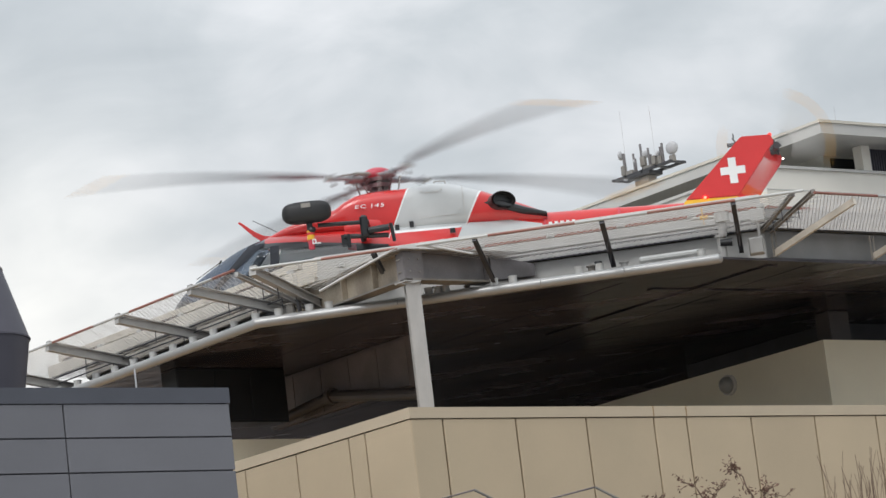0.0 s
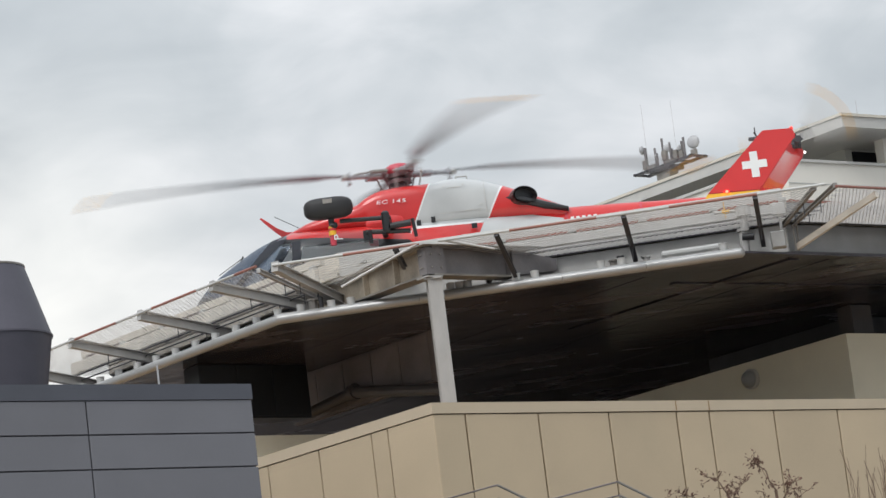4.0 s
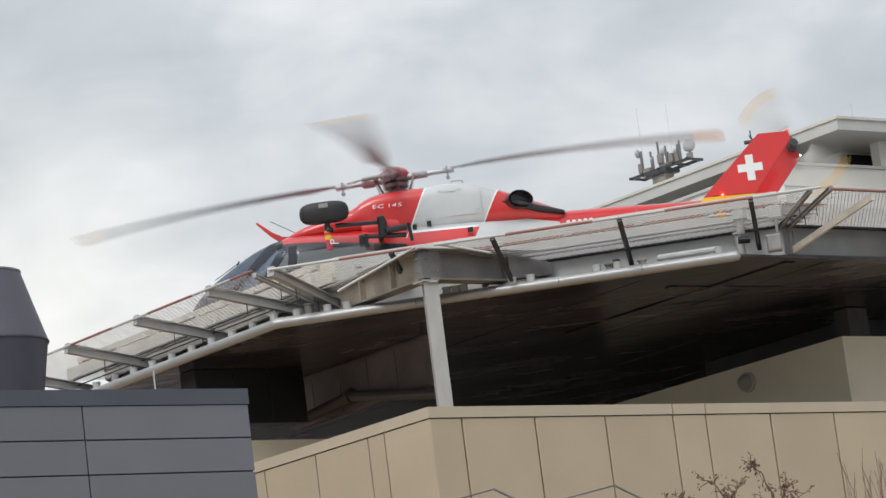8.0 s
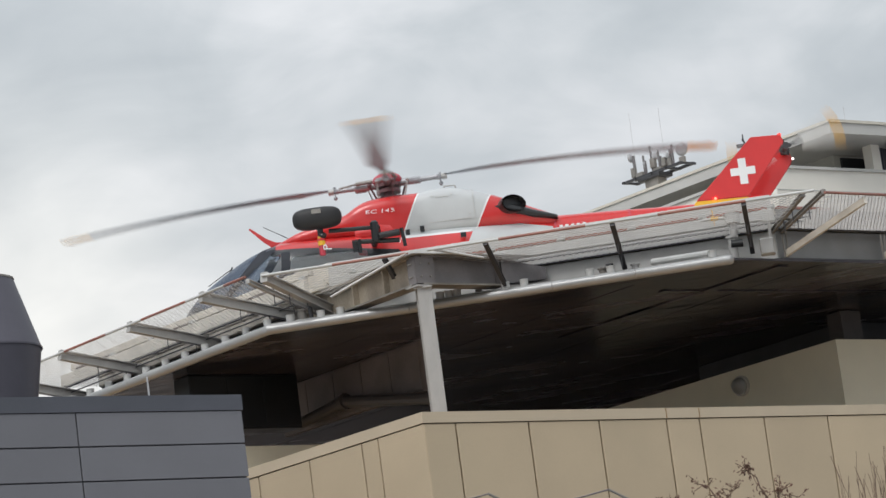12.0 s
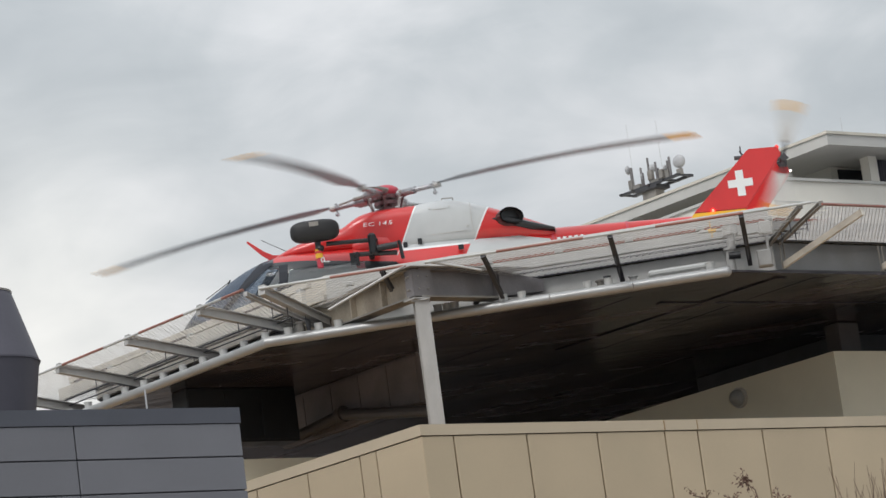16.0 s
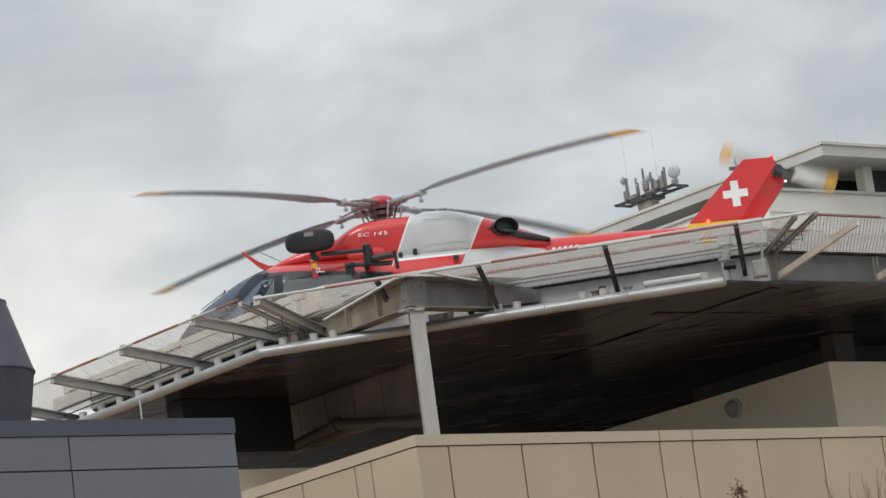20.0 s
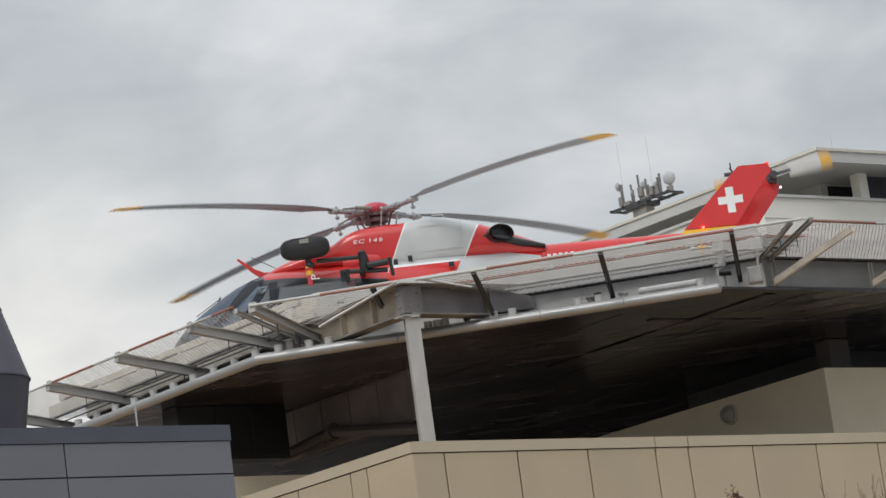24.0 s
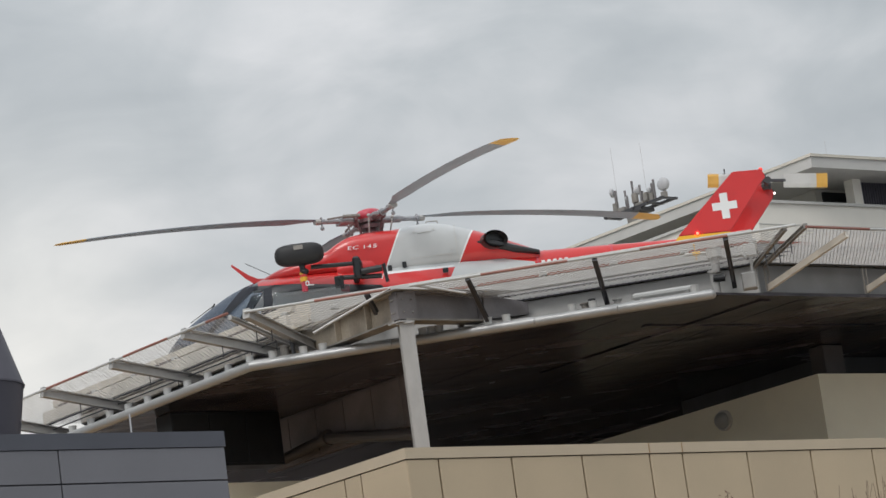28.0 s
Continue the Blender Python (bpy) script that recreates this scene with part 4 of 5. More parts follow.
def livery():
    """Red and white paint with slanting borders, black below the doors' top edge; x runs to the nose, z up."""
    m, nt, b = shader("helicopter_livery")
    n, link = nt.nodes.new, nt.links.new
    co, sep = n("ShaderNodeTexCoord"), n("ShaderNodeSeparateXYZ")
    link(co.outputs["Object"], sep.inputs[0])

    def op(kind, a, c):
        k = n("ShaderNodeMath")
        k.operation = kind
        for i, v in enumerate((a, c)):
            if isinstance(v, (int, float)):
                k.inputs[i].default_value = v
            else:
                link(v, k.inputs[i])
        return k.outputs[0]

    x, z = sep.outputs["X"], sep.outputs["Z"]

    def beyond(p, q):
        """1 on the left of the line from p to q in the x-z plane."""
        (x0, z0), (x1, z1) = p, q
        return op("GREATER_THAN", op("SUBTRACT", op("MULTIPLY", op("SUBTRACT", z, z0), x1 - x0), op("MULTIPLY", op("SUBTRACT", x, x0), z1 - z0)), 0.0)

    def inside(*pts):
        """1 inside a convex outline, given anticlockwise in x-z."""
        f = None
        for p, q in zip(pts, pts[1:] + pts[:1]):
            g = beyond(p, q)
            f = g if f is None else op("MULTIPLY", f, g)
        return f

    def lay(under, color, mask):
        k = n("ShaderNodeMix")
        k.data_type = "RGBA"
        link(mask, k.inputs["Factor"])
        if isinstance(under, tuple):
            k.inputs[6].default_value = (*under, 1)
        else:
            link(under, k.inputs[6])
        k.inputs[7].default_value = (*color, 1)
        return k.outputs[2]

    red, white, black, grey = (0.55, 0.022, 0.021), (0.74, 0.75, 0.75), (0.016, 0.017, 0.02), (0.49, 0.505, 0.508)
    c = lay(red, white, inside((-1.86, 2.95), (-1.24, 1.80), (-0.08, 1.93), (-0.56, 2.95)))
    c = lay(c, grey, inside((-1.82, 2.95), (-1.335, 2.02), (-0.16, 2.045), (-0.585, 2.95)))
    c = lay(c, grey, inside((-2.60, 1.2), (-0.9, 1.2), (-0.9, 1.86), (-1.42, 2.07), (-2.10, 2.06), (-2.60, 1.96)))
    c = lay(c, red, inside((-1.20, 1.80), (-0.06, 1.80), (-0.12, 2.00), (-1.29, 1.98)))
    c = lay(c, white, inside((-5.2, 1.2), (-2.60, 1.2), (-2.66, 1.77), (-5.2, 1.90)))
    c = lay(c, black, inside((-0.9, 0.9), (3.7, 0.9), (3.7, 2.0), (1.9, 2.10), (1.4, 2.055), (0.7, 1.945), (-0.06, 1.825)))
    c = lay(c, black, inside((1.93, 0.5), (3.7, 0.5), (3.7, 2.4), (1.93, 2.4)))
    ns = n("ShaderNodeTexNoise")
    ns.inputs["Scale"].default_value, ns.inputs["Detail"].default_value = 3.0, 6
    link(co.outputs["Object"], ns.inputs["Vector"])
    rg = n("ShaderNodeMapRange")
    rg.inputs["To Min"].default_value, rg.inputs["To Max"].default_value = 0.86, 1.1
    link(ns.outputs["Fac"], rg.inputs["Value"])
    sc = n("ShaderNodeVectorMath")
    sc.operation = "SCALE"
    link(c, sc.inputs[0])
    link(rg.outputs[0], sc.inputs["Scale"])
    link(sc.outputs[0], b.inputs["Base Color"])
    b.inputs["Roughness"].default_value = 0.3
    b.inputs["Coat Weight"].default_value = 0.4
    return m


M_LIVERY = livery()
M_BEACON = glow("red_beacon_glass", (0.9, 0.06, 0.04), 0.8)
M_FRAME = surface("satin_black_frame", (0.030, 0.033, 0.042), 0.55, vary=0.2, bump=0.02)
M_FRAME.node_tree.nodes["Principled BSDF"].inputs["Specular IOR Level"].default_value = 0.18


def ring(x, slant, zt, zb, w, n=3.0, count=40):
    """A rounded cross-section; slant leans it forward towards its foot."""
    out = []
    zc, h = (zt + zb) / 2, (zt - zb) / 2
    for i in range(count):
        a = 2 * math.pi * i / count + math.pi / 2
        c, s = math.cos(a), math.sin(a)
        y = w * math.copysign(abs(c) ** (2 / n), c)
        z = zc + h * math.copysign(abs(s) ** (2 / n), s)
        d = zt - z
        out.append(Vector((x + slant * (min(d, 1.1) + 0.1 * max(d - 1.1, 0)), -y, z)))
    return out


def loft(rings, keep=None, close=True):
    """A skin over rings; keep(i, j) picks faces."""
    bm = B()
    k = len(rings[0])
    vs = [[bm.verts.new(p) for p in r] for r in rings]
    for i in range(len(rings) - 1):
        for j in range(k):
            if keep is None or keep(i, j):
                bm.faces.new((vs[i][j], vs[i][(j + 1) % k], vs[i + 1][(j + 1) % k], vs[i + 1][j]))
    if close and keep is None:
        bm.faces.new(vs[0][::-1])
        bm.faces.new(vs[-1])
    bmesh.ops.delete(bm, geom=[v for v in bm.verts if not v.link_faces], context="VERTS")
    bmesh.ops.recalc_face_normals(bm, faces=bm.faces)
    return bm


def spread(stations, steps=3):
    """Glides through the stations, a few rings between each pair."""
    out = []
    for i in range(len(stations) - 1):
        a, b = np.array(stations[i]), np.array(stations[i + 1])
        p = np.array(stations[max(i - 1, 0)])
        q = np.array(stations[min(i + 2, len(stations) - 1)])
        for k in range(steps):
            t = k / steps
            out.append(0.5 * (2 * a + (b - p) * t + (2 * p - 5 * a + 4 * b - q) * t * t + (3 * a - p - 3 * b + q) * t ** 3))
    out.append(np.array(stations[-1]))
    return out


def fuselage():
    st = [(-2.7, 0, 2.14, 1.45, 0.30, 2.4), (-1.9, 0, 2.18, 0.98, 0.60, 2.6), (-1.2, 0, 2.20, 0.62, 0.80, 2.9), (-0.2, 0, 2.22, 0.50, 0.84, 3.2),
          (0.75, 0.0, 2.25, 0.48, 0.85, 3.2), (1.46, 0.18, 2.27, 0.48, 0.85, 3.2), (1.60, 0.22, 2.28, 0.49, 0.84, 3.2), (1.68, 0.98, 2.28, 0.50, 0.83, 3.0), (1.88, 1.0, 2.27, 0.52, 0.82, 2.9),
          (2.35, 0.72, 2.135, 0.58, 0.75, 2.7), (2.86, 0.42, 1.87, 0.68, 0.62, 2.5), (3.22, 0.18, 1.645, 0.80, 0.46, 2.3), (3.47, 0.04, 1.42, 0.95, 0.27, 2.1), (3.57, 0.0, 1.29, 1.06, 0.10, 2.0)]
    rs = [ring(*r) for r in spread(st, 3)]

    def zone(i, j):
        k = len(rs[0])
        z = (rs[i][j].z + rs[i][(j + 1) % k].z) / 2
        y = abs((rs[i][j].y + rs[i][(j + 1) % k].y) / 2)
        if 24 <= i < 36 and z > 1.02 + max(0, i - 27) * 0.055 and y > 0.03:
            return "screen"
        if 22 <= i < 24 and 1.02 < z < 2.03:
            return "screen"
        if 19 <= i < 22 and 0.95 < z < 1.98:
            return "door"
        if 11 <= i < 18 and 1.0 < z < 1.93:
            return "rear"
        return "body"

    smooth(part("fuselage", loft(rs, lambda i, j: zone(i, j) == "body"), M_LIVERY, HELI), 60)
    for z, name, lab, pane in (("screen", "windscreen", "curved tinted windscreen", M_SCREEN), ("door", "door_window", "clear door window", M_GLASS), ("rear", "cabin_window", "clear cabin window", M_GLASS)):
        for sgn in (-1, 1):
            ob = smooth(part(name, loft(rs, lambda i, j, z=z, sgn=sgn: zone(i, j) == z and (rs[i][j].y + rs[i][(j + 1) % 40].y) * sgn > 0), pane, HELI, lab), 60)
            ob.visible_shadow = False
    inner = [[Vector((p.x - 0.01, p.y * 0.975, 1.4 + (p.z - 1.4) * 0.975)) for p in r] for r in rs]
    smooth(part("cabin_lining", loft(inner, lambda i, j: 6 <= i < 24 and zone(i, j) == "body"), M_LINING, HELI, "pale cabin lining"), 60)
    part("cabin_ceiling", box(B(), (0.95, 0, 2.14), (1.9, 1.12, 0.02)), M_LINING, HELI, "pale cabin ceiling")
    # raised window frame that sweeps down the nose
    for sgn in (-1, 1):
        out = []
        for row in rs:
            swept = []
            for j, p in enumerate(row):
                top = min(max((p.z - 1.55) / 0.5, 0.0), 1.0)
                mid = rs[23][j].x
                swept.append(Vector((mid + 0.10 - 0.05 * top + (p.x - mid) * (0.52 + 0.43 * top), p.y * 1.018, p.z + 0.008)))
            out.append(swept)
        bm = loft(out, lambda i, j: 21 <= i < 25 and 0.85 < out[i][j].z < 2.16 and (out[i][j].y + out[i][(j + 1) % 40].y) * sgn > 0)
        smooth(part("window_frame", bm, M_FRAME, HELI, "black window frame"), 60)
    # dark door pillar
    for sgn in (-1, 1):
        rows = []
        for k in range(9):
            z = 0.95 + 0.135 * k
            x, y = 1.83 - 0.055 * k / 8, 0.85 * (1 - (abs(z - 1.39) / 0.89) ** 3.0) ** (1 / 3.0)
            rows.append([Vector((x + dx, sgn * (y + dy), z)) for dx, dy in ((-0.07, 0.016), (0.07, 0.012), (0.07, -0.012), (-0.07, -0.012))])
        bm = loft(rows)
        bmesh.ops.recalc_face_normals(bm, faces=bm.faces)
        part("door_pillar", bm, M_FRAME, HELI, "black door pillar")
    smooth(part("nose_tip", loft([ring(3.56, 0, 1.31, 1.06, 0.10, 2.0), ring(3.61, 0, 1.24, 1.13, 0.04, 2.0)]), M_BLACK, HELI))
    wiper = B()
    tube(wiper, (2.70, 0.12, 2.02), (2.75, 0.12, 1.92), 0.014, 6)
    tube(wiper, (2.70, 0.12, 2.00), (3.12, 0.2, 1.735), 0.007, 5)
    part("wiper", wiper, M_BLACK, HELI)


fuselage()


def cowling():
    st = [(2.05, 0, 2.24, 2.14, 0.20, 2.2), (1.76, 0, 2.35, 2.15, 0.38, 2.4), (1.50, 0, 2.44, 2.16, 0.46, 2.6), (0.90, 0, 2.57, 2.16, 0.54, 3.2), (0.74, 0, 2.60, 2.16, 0.57, 3.6), (0.58, 0, 2.69, 2.14, 0.60, 4.2),
          (0.36, 0, 2.775, 2.06, 0.613, 4.4), (0.0, 0, 2.805, 1.98, 0.62, 4.4), (-0.46, 0, 2.80, 1.98, 0.632, 4.4), (-0.80, 0, 2.835, 1.98, 0.632, 4.4),
          (-1.15, 0, 2.80, 1.98, 0.625, 4.0), (-1.45, 0, 2.71, 1.98, 0.61, 3.4), (-1.70, 0, 2.63, 1.98, 0.585, 2.8), (-2.1, 0, 2.46, 1.98, 0.49, 2.5), (-2.70, 0, 2.19, 1.95, 0.24, 2.2)]
    smooth(part("engine_cowling", loft([ring(*r) for r in spread(st, 3)]), M_LIVERY, HELI, "red and light grey engine cowling"), 50)
    # bulge of the side intake with its lip
    bulge = [ring(x, 0, zt, zb, w, 3.0, 24) for x, zt, zb, w in ((0.62, 2.34, 2.02, 0.59), (0.50, 2.40, 2.0, 0.645), (0.25, 2.41, 1.99, 0.65), (0.05, 2.38, 2.0, 0.642), (-0.05, 2.32, 2.05, 0.60))]
    smooth(part("intake_fairing", loft(bulge), M_RED, HELI, "red intake fairing"), 50)
    for sgn in (-1, 1):
        # exhaust nozzle: an oval tube turned outwards, with a dark soot panel behind it
        c = Vector((-1.96, sgn * 0.50, 2.36))
        d = Vector((-0.42, sgn * 0.88, 0.05)).normalized()
        bm = B()
        prism(bm, c - d * 0.22, c + d * 0.12, disc(0.222, 22, 0.68), caps=False)
        prism(bm, c - d * 0.10, c + d * 0.12, disc(0.185, 22, 0.66), caps=False)
        part("exhaust_nozzle", bm, M_NOZZLE, HELI, "heat-browned oval exhaust nozzle")
        inner = B()
        prism(inner, c - d * 0.06, c + d * 0.02, disc(0.19, 22, 0.66))
        part("exhaust_core", inner, M_BLACK, HELI)
    soot = [ring(x, 0, zt, zb, w, 2.6, 20) for x, zt, zb, w in ((-1.70, 2.52, 2.20, 0.585), (-2.0, 2.44, 2.14, 0.56), (-2.3, 2.31, 2.10, 0.48), (-2.70, 2.17, 2.07, 0.34))]
    part("soot_panel", loft(soot), M_BLACK, HELI, "sooty black panel behind the exhaust")
    handle = B()
    for p, q in (((-0.92, 0.3, 2.80), (-0.92, 0.3, 2.868)), ((-1.10, 0.3, 2.80), (-1.10, 0.3, 2.858)), ((-0.92, 0.3, 2.868), (-1.10, 0.3, 2.858))):
        tube(handle, p, q, 0.012, 6)
    part("roof_handle", handle, M_STEEL, HELI)
    for x, z in ((-0.36, 2.13), (-0.12, 2.10)):
        part("latch", box(B(), (x - 0.12, 0.662, z), (0.07, 0.012, 0.10), None, 0.004), M_BLACK, HELI)
    for x, z, dx, dz in ((-1.36, 2.42, 0.008, 0.52), (-0.86, 2.63, 0.22, 0.007), (-0.95, 2.22, 0.7, 0.006)):
        part("panel_seam", box(B(), (x, 0.628, z), (dx, 0.010, dz)), M_FASCIA, HELI)
    for x, z in ((-0.70, 2.66), (-1.02, 2.66), (-1.28, 2.30)):
        part("catch", box(B(), (x, 0.63, z), (0.03, 0.012, 0.015)), M_FASCIA, HELI)
    part("vent", box(B(), (-1.13, 0.80, 1.92), (0.09, 0.02, 0.08)), M_BLACK, HELI)


cowling()


def tail():
    st = [(-2.55, 0, 2.19, 1.50, 0.31, 2.3), (-3.5, 0, 2.15, 1.62, 0.24, 2.2), (-4.6, 0, 2.09, 1.72, 0.19, 2.1), (-5.5, 0, 2.06, 1.78, 0.16, 2.0), (-6.1, 0, 2.10, 1.85, 0.12, 2.0)]
    smooth(part("tail_boom", loft([ring(*r, 28) for r in spread(st, 3)]), M_LIVERY, HELI, "red tail boom with a white underside"), 50)

    for x, zt, zb, w in ((-2.645, 2.183, 1.512, 0.303), (-3.88, 2.131, 1.654, 0.225)):
        band = [ring(x + dx, 0, zt + 0.006, zb - 0.006, w + 0.006, 2.2, 28) for dx in (-0.018, 0.018)]
        smooth(part("joint_band", loft(band), M_RED_DULL, HELI, "dull red joint band"), 50)

    def plate(outline, y, t, lean=0.0):
        bm = B()
        a = [bm.verts.new((x, y + t / 2 + lean * (z - 1.7), z)) for x, z in outline]
        b = [bm.verts.new((x, y - t / 2 + lean * (z - 1.7), z)) for x, z in outline]
        bm.faces.new(a)
        bm.faces.new(b[::-1])
        k = len(a)
        for i in range(k):
            bm.faces.new((a[i], a[(i + 1) % k], b[(i + 1) % k], b[i]))
        bmesh.ops.recalc_face_normals(bm, faces=bm.faces)
        bmesh.ops.bevel(bm, geom=list(bm.edges), offset=0.012, segments=2, affect="EDGES")
        return bm

    part("fin", plate([(-5.35, 1.95), (-6.14, 3.02), (-6.52, 3.05), (-6.665, 2.62), (-6.63, 2.52), (-6.10, 1.90)], 0, 0.12), M_RED, HELI, "red swept fin")
    for sgn in (-1, 1):
        y = 1.40 * sgn
        ep = part("end_plate", plate([(-4.89, 1.83), (-5.90, 2.76), (-6.37, 2.74), (-6.42, 2.62), (-5.74, 1.80)], y, 0.045), M_RED, HELI, "red end plate with a white cross")
        part("end_plate_foot", plate([(-4.83, 1.74), (-4.888, 1.828), (-5.738, 1.797), (-5.70, 1.68)], y, 0.05), M_YELLOW, HELI, "yellow foot of the end plate")
        cross = B()
        c = Vector((-5.70, y + sgn * 0.026, 2.222))
        box(cross, c, (0.40, 0.012, 0.125))
        box(cross, c, (0.125, 0.0125, 0.42))
        part("white_cross", cross, M_WHITE, ep)
        part("position_light", ball(B(), (-5.20, y + sgn * 0.035, 1.832), 0.024, (1, 1, 1), 10), M_NAVRED if sgn == 1 else M_LAMPGLASS, ep, "small position light")
    part("stabiliser", box(B(), (-5.25, 0, 1.86), (0.55, 2.8, 0.06), None, 0.02), M_RED, HELI)
    part("beacon", ball(B(), (-6.52, 0.0, 3.045), 0.035, (1, 1, 1.1), 10), M_BEACON, HELI, "red beacon on the fin")
    part("tail_light", ball(B(), (-6.685, 0.0, 2.62), 0.02, (1, 1, 1), 10), M_NAVWHITE, HELI, "white tail light")
    part("tail_antenna", tube(tube(tube(B(), (-5.98, 0, 2.92), (-5.90, 0, 3.06), 0.015, 6), (-5.80, 0, 2.95), (-6.02, 0, 2.95), 0.035, 8), (-5.92, 0, 3.0), (-5.92, 0, 3.14), 0.012, 6), M_DARKSTEEL, HELI)
    gear = B()
    prism(gear, (-6.56, -0.05, 2.765), (-6.56, 0.32, 2.765), disc(0.055, 14))
    box(gear, (-6.56, 0.10, 2.765), (0.15, 0.14, 0.16), None, 0.03)
    tube(gear, (-6.60, 0.26, 2.63), (-6.54, 0.26, 2.90), 0.014, 6)
    tube(gear, (-6.46, 0.22, 2.73), (-6.66, 0.22, 2.80), 0.018, 6)
    part("tail_gearbox", gear, M_DARKSTEEL, HELI)


tail()


def undercarriage():
    for sgn in (-1, 1):
        bm = B()
        y = 1.15 * sgn
        pts = [(2.35, y, 0.28), (2.1, y, 0.08), (1.9, y, 0.05), (-1.6, y, 0.05)]
        for p, q in zip(pts, pts[1:]):
            tube(bm, p, q, 0.05, 10)
        part("skid", bm, M_BLACK, HELI, "black landing skid")
    for x in (1.0, -0.9):
        bm = B()
        pts = [(x, -1.15, 0.05), (x, -0.8, 0.36), (x, -0.3, 0.47), (x, 0.3, 0.47), (x, 0.8, 0.36), (x, 1.15, 0.05)]
        for p, q in zip(pts, pts[1:]):
            tube(bm, p, q, 0.045, 10)
        part("cross_tube", bm, M_BLACK, HELI)


undercarriage()


def hoist():
    h = part("rescue_hoist", tube(tube(B(), (1.02, 1.12, 2.20), (0.2, 1.08, 2.17), 0.036, 12), (0.25, 1.08, 2.17), (0.25, 0.6, 2.17), 0.06, 10), M_BLACK, HELI, "black rescue hoist boom")
    cap = B()
    m = Matrix.Rotation(radians(-2), 3, "Y")
    ball(cap, (0, 0, 0), 1.0, (1, 1, 1), 24)
    for v in cap.verts:
        x, y, z = v.co
        f = lambda a, e: math.copysign(abs(a) ** e, a)
        v.co = Vector((1.175 + 0.40 * f(x, 0.55), 1.22 + 0.20 * f(y, 0.8), 2.41 + 0.175 * f(z, 0.7)))
    smooth(part("hoist_cover", cap, M_RUBBER, h, "padded black hoist cover"), 60)
    part("hoist_tag", box(B(), (1.17, 1.415, 2.49), (0.15, 0.02, 0.07)), M_STEEL_OLD, h)
    part("hook_head", ball(tube(B(), (1.15, 1.2, 2.24), (1.15, 1.2, 2.12), 0.05, 10), (1.12, 1.22, 2.12), 0.07, (1, 1, 0.8), 10), M_BLACK, h)
    part("hook_bumper", tube(B(), (1.15, 1.2, 2.11), (1.15, 1.2, 1.96), 0.06, 12), M_YELLOW, h, "orange and yellow bumper")
    part("bumper_ring", tube(B(), (1.15, 1.2, 2.075), (1.15, 1.2, 2.035), 0.065, 12), M_RED, h)
    hook = B()
    prism(hook, (1.15, 1.2, 1.96), (1.15, 1.2, 1.80), disc(0.05, 8))
    part("hook_block", hook, M_RED_DULL, h)
    tag = B()
    loop = [(1.122, 1.89), (1.122, 1.935), (1.10, 1.953), (1.074, 1.935), (1.074, 1.89), (1.122, 1.88), (1.122, 1.89)]
    for (x0, z0), (x1, z1) in zip(loop, loop[1:]):
        tube(tag, (x0, 1.27, z0), (x1, 1.27, z1), 0.010, 6)
    tube(tag, (1.075, 1.27, 1.884), (0.995, 1.27, 1.876), 0.010, 6)
    part("hook", tag, M_WHITE, h, "pale metal hook")
    part("motor", box(B(), (0.28, 1.08, 2.10), (0.13, 0.16, 0.36), None, 0.035), M_BLACK, h)
    part("motor_bracket", box(tube(tube(B(), (0.62, 1.05, 1.98), (-0.10, 1.05, 1.92), 0.04, 8), (0.32, 1.05, 1.95), (0.32, 0.6, 1.95), 0.05, 8), (0.62, 0.95, 1.93), (0.1, 0.2, 0.16)), M_BLACK, h)
    part("motor_drum", tube(B(), (0.22, 1.1, 2.02), (-0.12, 1.1, 2.04), 0.055, 12), M_BLACK, h)
    part("cable_guard", tube(B(), (-0.15, 1.1, 2.10), (-0.18, 1.1, 1.80), 0.03, 8), M_BLACK, h)
    part("cable_guide", tube(B(), (0.55, 1.1, 2.0), (0.55, 1.1, 1.78), 0.03, 8), M_BLACK, h)


hoist()


